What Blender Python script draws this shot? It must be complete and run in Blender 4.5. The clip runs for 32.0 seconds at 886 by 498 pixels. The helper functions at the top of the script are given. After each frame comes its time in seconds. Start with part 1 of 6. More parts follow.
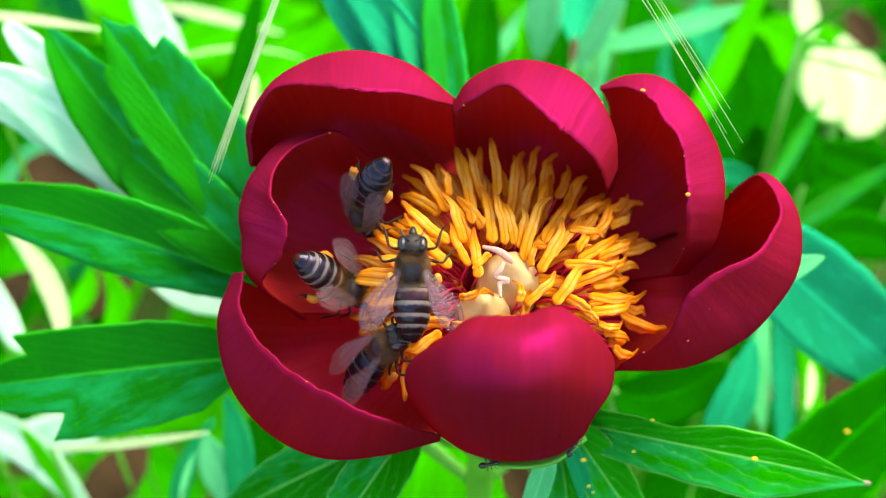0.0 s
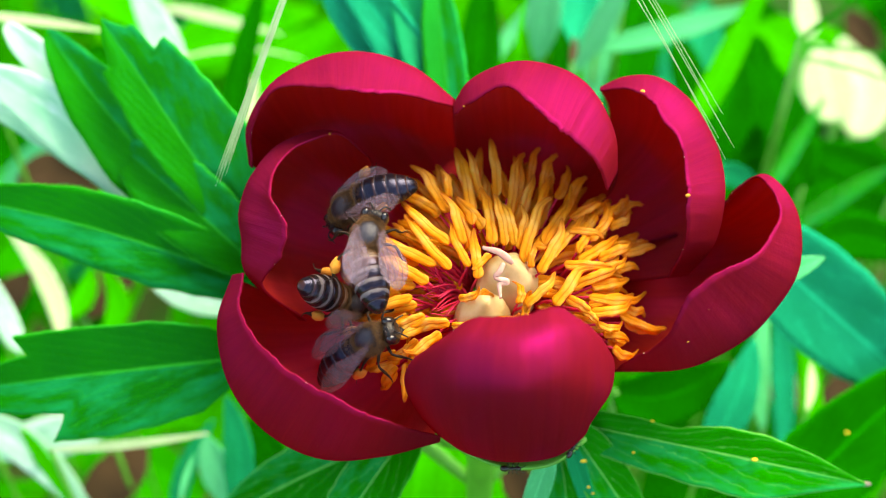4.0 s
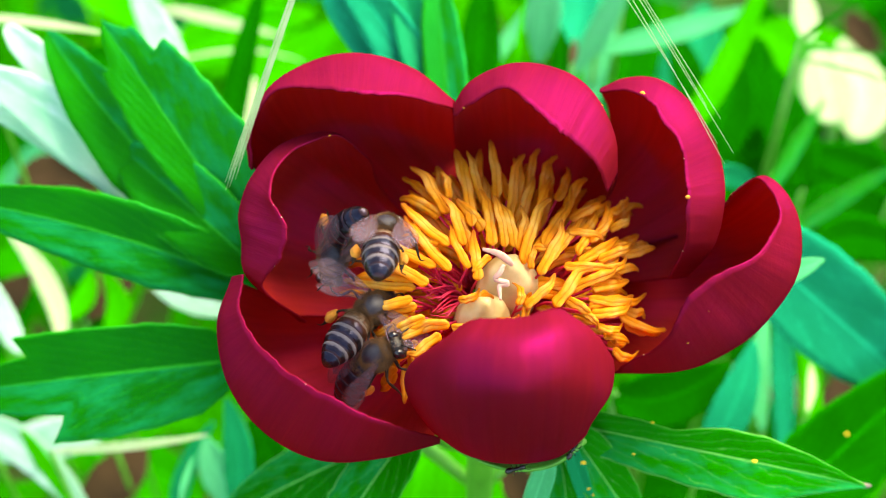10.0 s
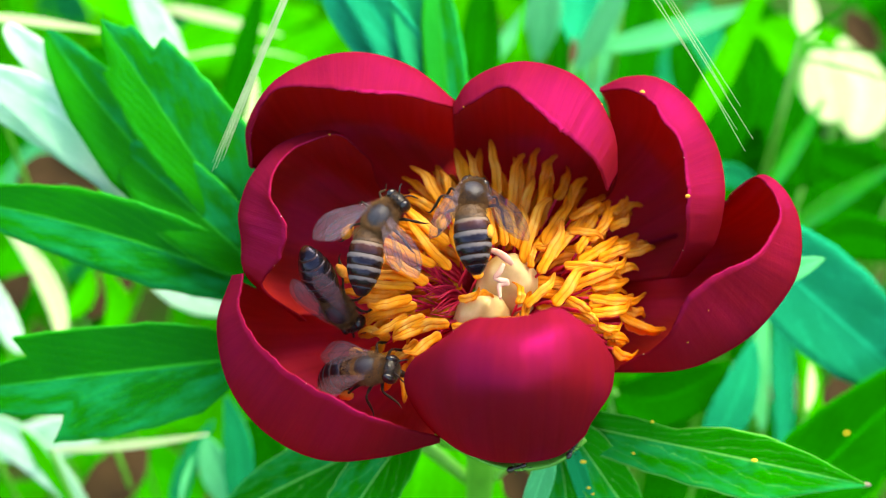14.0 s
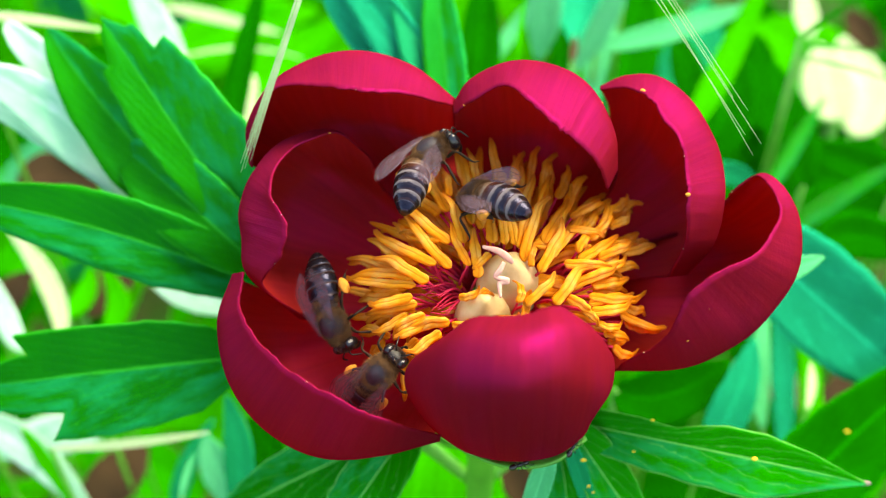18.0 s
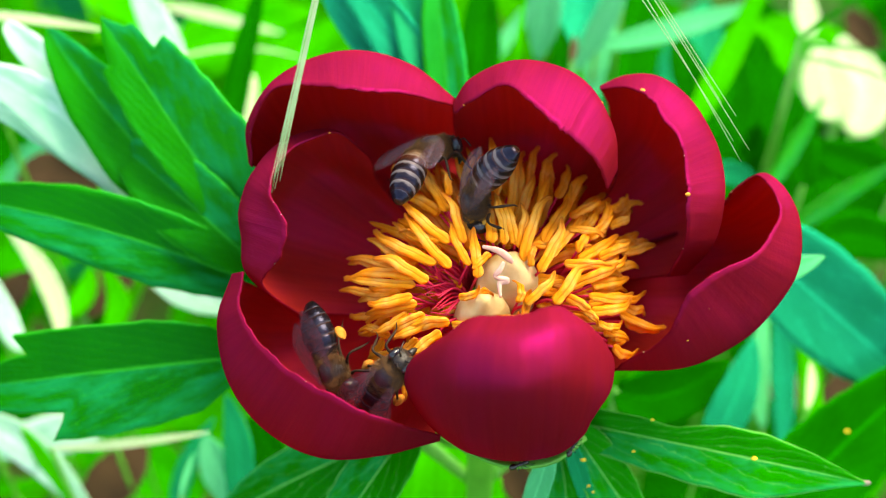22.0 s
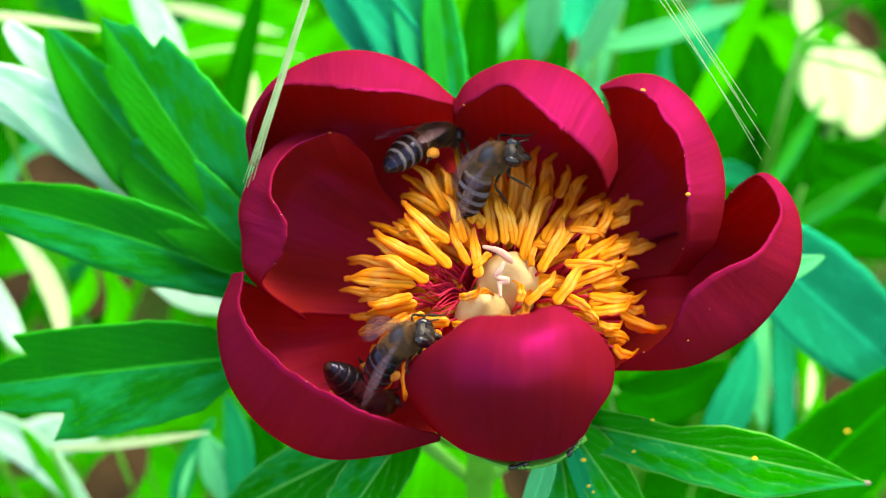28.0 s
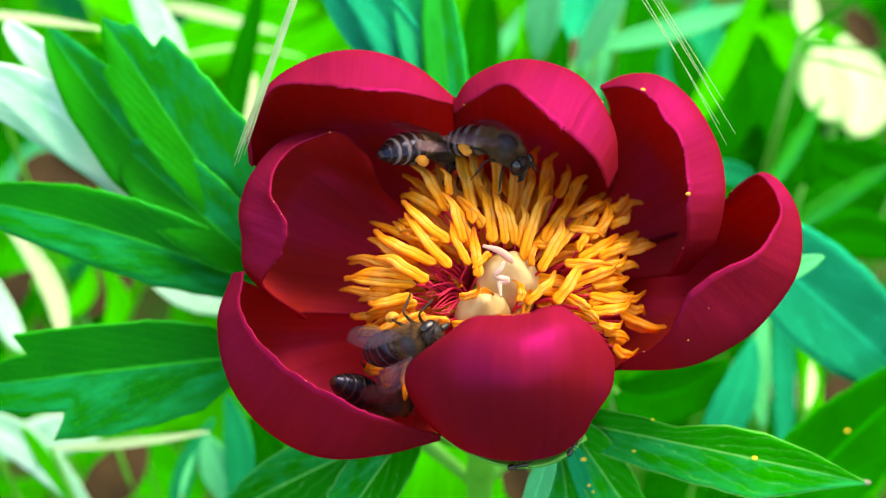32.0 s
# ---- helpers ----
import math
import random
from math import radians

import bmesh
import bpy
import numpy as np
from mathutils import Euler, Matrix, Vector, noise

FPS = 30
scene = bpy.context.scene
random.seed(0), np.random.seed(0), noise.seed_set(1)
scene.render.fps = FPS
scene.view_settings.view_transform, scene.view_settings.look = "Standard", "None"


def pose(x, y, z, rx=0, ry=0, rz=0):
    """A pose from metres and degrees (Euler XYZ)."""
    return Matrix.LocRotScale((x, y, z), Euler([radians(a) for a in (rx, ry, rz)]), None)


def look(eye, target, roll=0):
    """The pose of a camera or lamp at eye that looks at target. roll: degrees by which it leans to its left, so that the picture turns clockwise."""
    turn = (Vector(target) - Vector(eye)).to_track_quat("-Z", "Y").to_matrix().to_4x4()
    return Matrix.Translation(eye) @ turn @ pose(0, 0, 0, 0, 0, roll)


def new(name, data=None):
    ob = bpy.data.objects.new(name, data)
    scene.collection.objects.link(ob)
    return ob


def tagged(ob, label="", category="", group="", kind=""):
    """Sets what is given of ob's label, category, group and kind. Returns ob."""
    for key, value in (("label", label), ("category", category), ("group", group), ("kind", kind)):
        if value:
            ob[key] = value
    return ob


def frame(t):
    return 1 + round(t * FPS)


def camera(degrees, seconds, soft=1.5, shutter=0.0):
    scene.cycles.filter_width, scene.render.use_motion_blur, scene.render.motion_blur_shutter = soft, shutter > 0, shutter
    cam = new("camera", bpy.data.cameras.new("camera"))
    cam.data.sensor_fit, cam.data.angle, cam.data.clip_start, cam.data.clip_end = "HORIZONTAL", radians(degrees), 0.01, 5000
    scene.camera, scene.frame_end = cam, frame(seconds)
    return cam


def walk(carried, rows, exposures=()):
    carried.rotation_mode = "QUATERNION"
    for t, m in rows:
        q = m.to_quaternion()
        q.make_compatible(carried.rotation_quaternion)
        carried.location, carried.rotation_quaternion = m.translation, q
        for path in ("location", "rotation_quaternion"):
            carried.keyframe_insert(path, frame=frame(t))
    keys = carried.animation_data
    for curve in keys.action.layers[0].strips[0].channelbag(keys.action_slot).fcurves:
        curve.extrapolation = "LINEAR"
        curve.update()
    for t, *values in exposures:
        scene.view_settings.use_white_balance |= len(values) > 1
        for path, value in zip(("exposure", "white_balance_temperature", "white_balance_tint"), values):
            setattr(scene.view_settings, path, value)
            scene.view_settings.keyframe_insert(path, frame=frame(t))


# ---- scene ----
# A peony flower with four honeybees on it, seen from a hand's width away.
# FACE: the plane through the flower that faces the camera; x right, y up, z towards the camera.
# Small shapes below are given in millimetres in that plane.
FACE = pose(0, 0, 0.30, 45)
cam = camera(45, 32.0, soft=1.05, shutter=0.4)
cam.data.dof.use_dof = True
cam.data.dof.focus_distance = 0.134
cam.data.dof.aperture_fstop = 13.5
SWAY = [(0, 0.000, 0.000), (1, 0.006, -0.001), (2, 0.024, -0.002), (3, 0.018, -0.003), (3.5, 0.045, -0.004), (5.5, 0.061, -0.006), (6, 0.085, -0.007), (7, 0.097, -0.008), (7.5, 0.130, -0.009), (9, 0.136, -0.010), (11.5, 0.130, -0.013), (12, 0.079, -0.014), (13, 0.091, -0.015), (14.5, 0.085, -0.016), (16, 0.080, -0.018), (16.5, 0.079, -0.036), (17, 0.067, -0.054), (17.3, 0.061, -0.038), (18, 0.006, 0.000), (20, 0.000, 0.021), (20.3, -0.001, 0.024), (21.5, -0.006, -0.009), (23, -0.012, -0.005), (25, -0.007, 0.000), (25.5, -0.006, 0.000), (28, -0.009, 0.003), (32, -0.030, 0.006)]
walk(cam, [(t, FACE @ pose(0, 0, 0.130) @ pose(0, 0, 0, a, b, 0)) for t, a, b in SWAY],
     exposures=[(t, 2.3 + e, 7700, 4) for t, e in ((0, 0.03), (3, -0.05), (7, -0.04), (10, 0.02), (19, 0.02), (21, -0.02), (23, -0.08), (24, -0.16), (25.5, -0.17), (28, -0.06), (32, -0.06))])

# ---- light ----
SUN_FROM = Vector((0.5, 0.42, 1.0)).normalized()
world = bpy.data.worlds.new("world")
scene.world = world
world.use_nodes = True
sky = world.node_tree.nodes.new("ShaderNodeTexSky")
sky.sky_type = "NISHITA"
sky.sun_disc = False
sky.sun_elevation = math.asin(SUN_FROM.z)
sky.sun_rotation = math.atan2(SUN_FROM.x, SUN_FROM.y)
world.node_tree.links.new(sky.outputs[0], world.node_tree.nodes["Background"].inputs[0])
world.node_tree.nodes["Background"].inputs[1].default_value = 0.15
sun = new("sun", bpy.data.lights.new("sun", "SUN"))
sun.data.energy, sun.data.angle, sun.data.color = 2.25, radians(40), (1.0, 0.90, 0.72)
sun.matrix_world = look(SUN_FROM * 3, (0, 0, 0))


# ---- materials ----
class Nodes:
    """Short hand for building a node material."""

    def __init__(self, name):
        self.mat = bpy.data.materials.new(name)
        self.mat.use_nodes = True
        self.tree = self.mat.node_tree
        self.shader = self.tree.nodes["Principled BSDF"]

    def add(self, kind, **values):
        n = self.tree.nodes.new("ShaderNode" + kind)
        for key, value in values.items():
            if key in n.inputs:
                n.inputs[key].default_value = value
        return n

    def link(self, a, b):
        self.tree.links.new(a, b)

    def coords(self, kind="Object", scale=(1, 1, 1)):
        c, m = self.add("TexCoord"), self.add("Mapping")
        m.inputs["Scale"].default_value = scale
        self.link(c.outputs[kind], m.inputs["Vector"])
        return m.outputs["Vector"]

    def noise(self, vector, scale, detail=4.0, rough=0.55):
        n = self.add("TexNoise", Scale=scale, Detail=detail, Roughness=rough)
        self.link(vector, n.inputs["Vector"])
        return n.outputs["Fac"]

    def ramp(self, fac, stops):
        n = self.add("ValToRGB")
        el = n.color_ramp.elements
        while len(el) < len(stops):
            el.new(0.5)
        for e, (p, c) in zip(el, stops):
            e.position, e.color = p, (*c, 1) if len(c) == 3 else c
        self.link(fac, n.inputs["Fac"])
        return n.outputs["Color"]

    def maths(self, op, a, b=None):
        n = self.add("Math")
        n.operation = op
        for i, v in enumerate((a, b)):
            if v is None:
                continue
            if isinstance(v, (int, float)):
                n.inputs[i].default_value = v
            else:
                self.link(v, n.inputs[i])
        return n.outputs[0]

    def mix(self, fac, a, b, blend="MIX"):
        n = self.add("Mix")
        n.data_type, n.blend_type = "RGBA", blend
        for i, v in ((0, fac), (6, a), (7, b)):
            if isinstance(v, tuple):
                n.inputs[i].default_value = (*v, 1)
            elif isinstance(v, (int, float)):
                n.inputs[i].default_value = v
            else:
                self.link(v, n.inputs[i])
        return n.outputs[2]

    def bump(self, height, strength, distance):
        n = self.add("Bump", Strength=strength, Distance=distance)
        self.link(height, n.inputs["Height"])
        self.link(n.outputs[0], self.shader.inputs["Normal"])
        return n.outputs[0]

    def set(self, **values):
        for key, value in values.items():
            key = key.replace("_", " ")
            if isinstance(value, (int, float, tuple)):
                if isinstance(value, tuple) and len(value) == 3:
                    value = (*value, 1)
                self.shader.inputs[key].default_value = value
            else:
                self.link(value, self.shader.inputs[key])
        return self

    def thin(self, colour, share, gloss=None, rough=0.4, amount=0.0):
        """Lets a share of the light through, as thin plant tissue does, under a tinted waxy gloss."""
        t, m = self.add("BsdfTranslucent"), self.add("MixShader", Fac=share)
        if isinstance(colour, tuple):
            t.inputs["Color"].default_value = (*colour, 1)
        else:
            self.link(colour, t.inputs["Color"])
        out = self.tree.nodes["Material Output"]
        self.link(self.shader.outputs[0], m.inputs[1])
        self.link(t.outputs[0], m.inputs[2])
        last = m
        if gloss:
            sheen, last = self.add("BsdfAnisotropic", Color=(*gloss, 1), Roughness=rough), self.add("MixShader", Fac=amount)
            self.link(m.outputs[0], last.inputs[1])
            self.link(sheen.outputs[0], last.inputs[2])
            for link in self.tree.links:
                if link.to_node == self.shader and link.to_socket.name == "Normal":
                    self.link(link.from_socket, sheen.inputs["Normal"])
                    break
        self.link(last.outputs[0], out.inputs["Surface"])
        return self


def petal_material(name, dark, light, blush, share, gloss):
    n = Nodes(name)
    streak = n.noise(n.coords("UV", (26, 1.3, 1)), 1.6, 5)
    fine = n.noise(n.coords("UV", (120, 2.0, 1)), 1.5, 3)
    blotch = n.noise(n.coords("Object"), 90, 3)
    col = n.ramp(n.maths("ADD", n.maths("MULTIPLY", streak, 0.65), n.maths("MULTIPLY", fine, 0.35)), [(0.30, dark), (0.70, light)])
    col = n.mix(n.maths("MULTIPLY", blotch, 0.5), col, blush)
    drift = n.ramp(n.noise(n.coords("UV", (3.2, 1.6, 1)), 1.5, 4), [(0.46, (0, 0, 0)), (0.70, (1, 1, 1))])
    sep = n.add("SeparateXYZ")
    n.link(n.coords("UV"), sep.inputs[0])
    rim = n.maths("MULTIPLY", n.ramp(sep.outputs[1], [(0.02, (1, 1, 1)), (0.30, (0, 0, 0))]), 0.10)
    magenta = n.maths("MINIMUM", n.maths("ADD", rim, n.maths("MULTIPLY", drift, 0.34)), 0.6)
    col = n.mix(magenta, col, (light[0], light[1] * 0.8, light[0] * 0.19))
    vein = n.maths("PINGPONG", n.noise(n.coords("UV", (9, 0.7, 1)), 2.0, 3), 0.09)
    col = n.mix(n.ramp(vein, [(0.0, (0.35, 0.35, 0.35)), (0.018, (0, 0, 0))]), col, dark)
    n.set(Base_Color=col, Roughness=0.5, Specular_IOR_Level=0.0)
    crease = n.noise(n.coords("UV", (7, 1.1, 1)), 1.3, 3)
    h = n.maths("ADD", n.maths("MULTIPLY", streak, 0.6), n.maths("MULTIPLY", n.noise(n.coords("Object"), 900, 3), 0.5))
    n.bump(n.maths("ADD", h, n.maths("MULTIPLY", crease, 2.2)), 0.32, 0.0005)
    return n.thin((0.55, 0.016, 0.012), share, (1.0, 0.015, 0.60), 0.5, gloss).mat


def leaf_material(name, dark, light, through_colour, share=0.3, rough=0.38, veins=9.0, vein_colour=None, gloss=0.6, shine=(0.02, 1.0, 0.25), sheen_tint=None, sheen_side="GREATER_THAN"):
    n = Nodes(name)
    sep = n.add("SeparateXYZ")
    n.link(n.coords("UV"), sep.inputs[0])
    across = n.maths("ABSOLUTE", n.maths("SUBTRACT", sep.outputs[0], 0.5))
    along = sep.outputs[1]
    slant = n.maths("SUBTRACT", n.maths("MULTIPLY", along, veins), n.maths("MULTIPLY", across, veins * 0.9))
    wobble = n.maths("MULTIPLY", n.noise(n.coords("UV", (3, 8, 1)), 2.0, 3), 1.1)
    saw = n.maths("PINGPONG", n.maths("ADD", slant, wobble), 0.5)
    side = n.maths("LESS_THAN", saw, 0.028)
    mid = n.maths("LESS_THAN", across, 0.014)
    rim = n.maths("GREATER_THAN", across, 0.487)
    vein = n.maths("MAXIMUM", n.maths("MAXIMUM", mid, rim), n.maths("MULTIPLY", side, 0.42))
    info = n.add("ObjectInfo")
    tint = n.noise(n.coords("Object"), 55, 4)
    col = n.ramp(tint, [(0.3, dark), (0.72, light)])
    col = n.mix(n.maths("MULTIPLY", info.outputs["Random"], 0.35), col, light)
    # sky sheen painted into the colour in patches, stronger on one half
    if sheen_tint:
        sheen = n.maths("MULTIPLY", n.noise(n.coords("UV", (2.2, 3.0, 1)), 1.6, 5, 0.62), n.maths("ADD", n.maths("MULTIPLY", n.maths(sheen_side, sep.outputs[0], 0.5), 0.5), 0.72))
        col = n.mix(n.maths("MULTIPLY", n.ramp(sheen, [(0.52, (0, 0, 0)), (0.72, (1, 1, 1))]), 0.8), col, sheen_tint)
    col = n.mix(n.maths("MULTIPLY", vein, 0.8), col, vein_colour or tuple(min(1, c * 1.9) for c in light))
    cells = n.add("TexVoronoi", Scale=650.0)
    cells.feature = "DISTANCE_TO_EDGE"
    n.link(n.coords("Object"), cells.inputs["Vector"])
    fine = n.maths("ADD", n.noise(n.coords("Object"), 220, 4), n.maths("MINIMUM", n.maths("MULTIPLY", cells.outputs["Distance"], 2.0), 0.35))
    n.set(Base_Color=col, Specular_IOR_Level=0.0, Roughness=0.6)
    h = n.maths("SUBTRACT", n.maths("ADD", n.maths("MULTIPLY", saw, 0.5), n.maths("MULTIPLY", fine, 0.5)), n.maths("MULTIPLY", mid, 0.8))
    n.bump(h, 0.4, 0.0004)
    return n.thin(through_colour, share, shine, rough, 0.035 * gloss).mat


def plain_material(name, a, b, rough=0.5, scale=300, bump=0.2, share=0.0, metal=0.0, **more):
    n = Nodes(name)
    f = n.noise(n.coords("Object"), scale, 4)
    n.set(Base_Color=n.ramp(f, [(0.3, a), (0.7, b)]), Roughness=rough, Metallic=metal, **more)
    n.bump(n.noise(n.coords("Object"), scale * 3, 3), bump, 0.0003)
    return n.thin(b, share).mat if share else n.mat


def anther_material():
    n = Nodes("anther")
    f = n.noise(n.coords("Object"), 420, 4)
    info = n.add("ObjectInfo")
    col = n.ramp(f, [(0.25, (0.74, 0.23, 0.004)), (0.5, (0.94, 0.43, 0.020)), (0.75, (1.0, 0.64, 0.13))])
    col = n.mix(n.maths("MULTIPLY", info.outputs["Random"], 0.30), col, (0.66, 0.21, 0.008))
    sep = n.add("SeparateXYZ")
    n.link(n.coords("UV"), sep.inputs[0])
    seam = n.maths("ABSOLUTE", n.maths("SUBTRACT", n.maths("PINGPONG", sep.outputs[0], 0.5), 0.25))
    col = n.mix(n.ramp(seam, [(0.0, (0.75, 0.75, 0.75)), (0.045, (0, 0, 0))]), col, (0.5, 0.13, 0.004))
    col = n.mix(n.ramp(sep.outputs[1], [(0.72, (0, 0, 0)), (1.0, (0.85, 0.85, 0.85))]), col, (0.34, 0.07, 0.005))
    n.set(Base_Color=col, Roughness=0.6, Specular_IOR_Level=0.12)
    ridge = n.noise(n.coords("UV", (9, 0.8, 1)), 2.0, 3)
    n.bump(n.maths("ADD", ridge, n.maths("MULTIPLY", n.noise(n.coords("Object"), 2600, 2), 0.3)), 0.7, 0.0004)
    return n.thin((1.0, 0.36, 0.012), 0.42).mat


def segment_material(name, edge, pale, dark=(0.012, 0.008, 0.008)):
    """Dark shiny plate whose hind edge carries a pale felt band."""
    n = Nodes(name)
    sep = n.add("SeparateXYZ")
    n.link(n.coords("UV"), sep.inputs[0])
    fuzz = n.maths("MULTIPLY", n.noise(n.coords("Object"), 1500, 3), 0.34)
    v = n.maths("ADD", sep.outputs[1], n.maths("SUBTRACT", fuzz, 0.17))
    col = n.ramp(v, [(0.0, pale), (edge, tuple(c * 1.3 for c in pale)), (edge + 0.13, dark), (0.78, tuple(c * 0.5 for c in dark)), (0.95, (0.03, 0.012, 0.006))])
    rough = n.ramp(v, [(edge, (0.8, 0.8, 0.8)), (edge + 0.13, (0.24, 0.24, 0.24))])
    n.set(Base_Color=col, Roughness=rough, Specular_IOR_Level=0.32, Specular_Tint=(0.58, 0.58, 1.0))
    n.bump(n.noise(n.coords("Object"), 4000, 2), 0.3, 0.0001)
    return n.mat


def wing_material(name, body, cover):
    """Clear film with long veins from the root, a few cross veins and a darker front edge."""
    n = Nodes(name)
    sep = n.add("SeparateXYZ")
    n.link(n.coords("UV"), sep.inputs[0])
    wobble = n.maths("MULTIPLY", n.noise(n.coords("UV", (2, 4, 1)), 2.0, 2), 0.55)
    long = n.maths("LESS_THAN", n.maths("PINGPONG", n.maths("ADD", n.maths("MULTIPLY", sep.outputs[0], 3.2), wobble), 0.5), 0.05)
    across = n.maths("LESS_THAN", n.maths("PINGPONG", n.maths("ADD", n.maths("MULTIPLY", sep.outputs[1], 3.0), n.maths("MULTIPLY", sep.outputs[0], 1.3)), 0.5), 0.022)
    edge = n.maths("GREATER_THAN", n.maths("ABSOLUTE", n.maths("SUBTRACT", sep.outputs[0], 0.5)), 0.475)
    vein = n.maths("MAXIMUM", n.maths("MAXIMUM", long, across), edge)
    n.set(Base_Color=n.mix(vein, body, (0.05, 0.022, 0.016)), Roughness=0.22, Specular_IOR_Level=0.8, Specular_Tint=(0.85, 0.75, 1.0))
    tr, m = n.add("BsdfTransparent"), n.add("MixShader")
    n.link(n.ramp(vein, [(0.0, (cover,) * 3), (1.0, (0.75, 0.75, 0.75))]), m.inputs[0])
    n.link(tr.outputs[0], m.inputs[1])
    n.link(n.shader.outputs[0], m.inputs[2])
    n.link(m.outputs[0], n.tree.nodes["Material Output"].inputs["Surface"])
    n.bump(n.maths("ADD", vein, n.maths("MULTIPLY", n.noise(n.coords("UV", (5, 9, 1)), 2.0, 2), 2.0)), 0.7, 0.0003)
    return n.mat


def soil_material():
    """Dark crumbs of soil with low green weeds in patches."""
    n = Nodes("soil")
    co = n.coords("Object")
    crumbs = n.ramp(n.noise(co, 45, 6, 0.65), [(0.3, (0.025, 0.015, 0.008)), (0.7, (0.09, 0.055, 0.03))])
    weeds = n.ramp(n.noise(co, 130, 4, 0.7), [(0.3, (0.006, 0.05, 0.003)), (0.7, (0.04, 0.16, 0.012))])
    patch = n.ramp(n.noise(co, 7, 5, 0.65), [(0.38, (0, 0, 0)), (0.56, (1, 1, 1))])
    n.set(Base_Color=n.mix(patch, crumbs, weeds), Roughness=0.95, Specular_IOR_Level=0.15)
    n.bump(n.noise(co, 90, 6), 0.9, 0.004)
    return n.mat


PETAL = petal_material("petal", (0.090, 0.004, 0.0025), (0.205, 0.008, 0.005), (0.14, 0.0055, 0.0035), 0.28, 0.043)
PETAL_INSIDE = petal_material("petal_inside", (0.28, 0.017, 0.010), (0.58, 0.034, 0.020), (0.43, 0.026, 0.014), 0.26, 0.028)
LEAF = leaf_material("peony_leaf", (0.0, 0.085, 0.0), (0.004, 0.225, 0.0), (0.0, 0.42, 0.0), rough=0.40, sheen_tint=(0.0, 0.25, 0.06), vein_colour=(0.02, 0.4, 0.02))
# same leaf with the painted sheen stronger on its left half
LEAF_SHEEN_LEFT = leaf_material("left_sheen_leaf", (0.0, 0.075, 0.0), (0.0, 0.18, 0.0), (0.0, 0.38, 0.0), rough=0.42, sheen_side="LESS_THAN", sheen_tint=(0.0, 0.24, 0.06), vein_colour=(0.02, 0.4, 0.02))
# Darker leaf copy: shade behind the flower is put into its greens.
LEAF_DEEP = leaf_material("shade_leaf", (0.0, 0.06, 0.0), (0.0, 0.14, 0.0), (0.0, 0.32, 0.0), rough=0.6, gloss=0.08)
LEAF_FRESH = leaf_material("fresh_leaf", (0.0, 0.11, 0.0), (0.001, 0.24, 0.0), (0.001, 0.40, 0.0), rough=0.42, veins=6.0, vein_colour=(0.16, 0.58, 0.10), gloss=0.3, sheen_tint=(0.005, 0.28, 0.06))
LEAF_BLUE = leaf_material("waxy_leaf", (0.0, 0.12, 0.03), (0.0, 0.23, 0.075), (0.0, 0.34, 0.07), rough=0.33, gloss=0.7, shine=(0.03, 1.0, 0.5))
MINT = leaf_material("mint_leaf", (0.03, 0.36, 0.11), (0.11, 0.52, 0.23), (0.06, 0.55, 0.18), 0.35, veins=3, gloss=0.2)
TEAL = leaf_material("teal_leaf", (0.0, 0.17, 0.065), (0.0, 0.31, 0.145), (0.0, 0.36, 0.13), 0.3, rough=0.36, veins=4, gloss=0.5, shine=(0.03, 1.0, 0.6))
# Brown sheets added between the plants stand in for shaded bare soil.
BROWN = plain_material("soil_patch", (0.02, 0.012, 0.005), (0.08, 0.045, 0.018), 0.85, 60, 0.6, Specular_IOR_Level=0.1)
DRY_TIP = plain_material("dry_tip", (0.10, 0.09, 0.06), (0.24, 0.20, 0.15), 0.8, 500, 0.5)
AMBER = plain_material("bee_amber", (0.05, 0.022, 0.008), (0.13, 0.06, 0.02), 0.5, 1600, 0.5)
AWN = plain_material("grass_awn", (0.26, 0.40, 0.20), (0.46, 0.6, 0.34), 0.4, 300, 0.2, share=0.45)
# Brighter copy: sunlight on the grass is put into its greens.
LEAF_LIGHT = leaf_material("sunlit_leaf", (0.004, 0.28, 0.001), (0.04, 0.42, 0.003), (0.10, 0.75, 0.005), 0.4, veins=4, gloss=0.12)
# Sun glare on leaves, put into pale base colours.
LEAF_GLARE = leaf_material("glare_leaf", (0.44, 0.56, 0.26), (0.64, 0.72, 0.42), (0.5, 0.75, 0.3), 0.3, veins=4)
LEAF_GLARE_MINT = leaf_material("mint_glare_leaf", (0.14, 0.52, 0.26), (0.56, 0.74, 0.58), (0.4, 0.72, 0.42), 0.3, veins=4, sheen_tint=(0.82, 0.90, 0.84), vein_colour=(0.45, 0.78, 0.5))
GRASS = leaf_material("grass_blade", (0.004, 0.24, 0.003), (0.02, 0.42, 0.004), (0.03, 0.52, 0.003), 0.35, veins=0.01, gloss=0.12)
STEM = plain_material("stem", (0.05, 0.26, 0.015), (0.1, 0.4, 0.03), 0.45, 160, share=0.1)
SOIL = soil_material()
ANTHER = anther_material()
FILAMENT = plain_material("filament", (0.62, 0.012, 0.045), (0.80, 0.05, 0.14), 0.5, 500, share=0.25, Specular_IOR_Level=0.2)
CARPEL = plain_material("carpel", (0.50, 0.35, 0.10), (0.92, 0.70, 0.38), 0.38, 260, 0.35, share=0.4, Specular_IOR_Level=0.45)
STIGMA = plain_material("stigma", (0.62, 0.25, 0.17), (0.80, 0.46, 0.34), 0.45, 500, 0.3, share=0.15)
POLLEN = plain_material("pollen", (0.5, 0.16, 0.01), (0.68, 0.26, 0.02), 0.85, 900, 0.6)
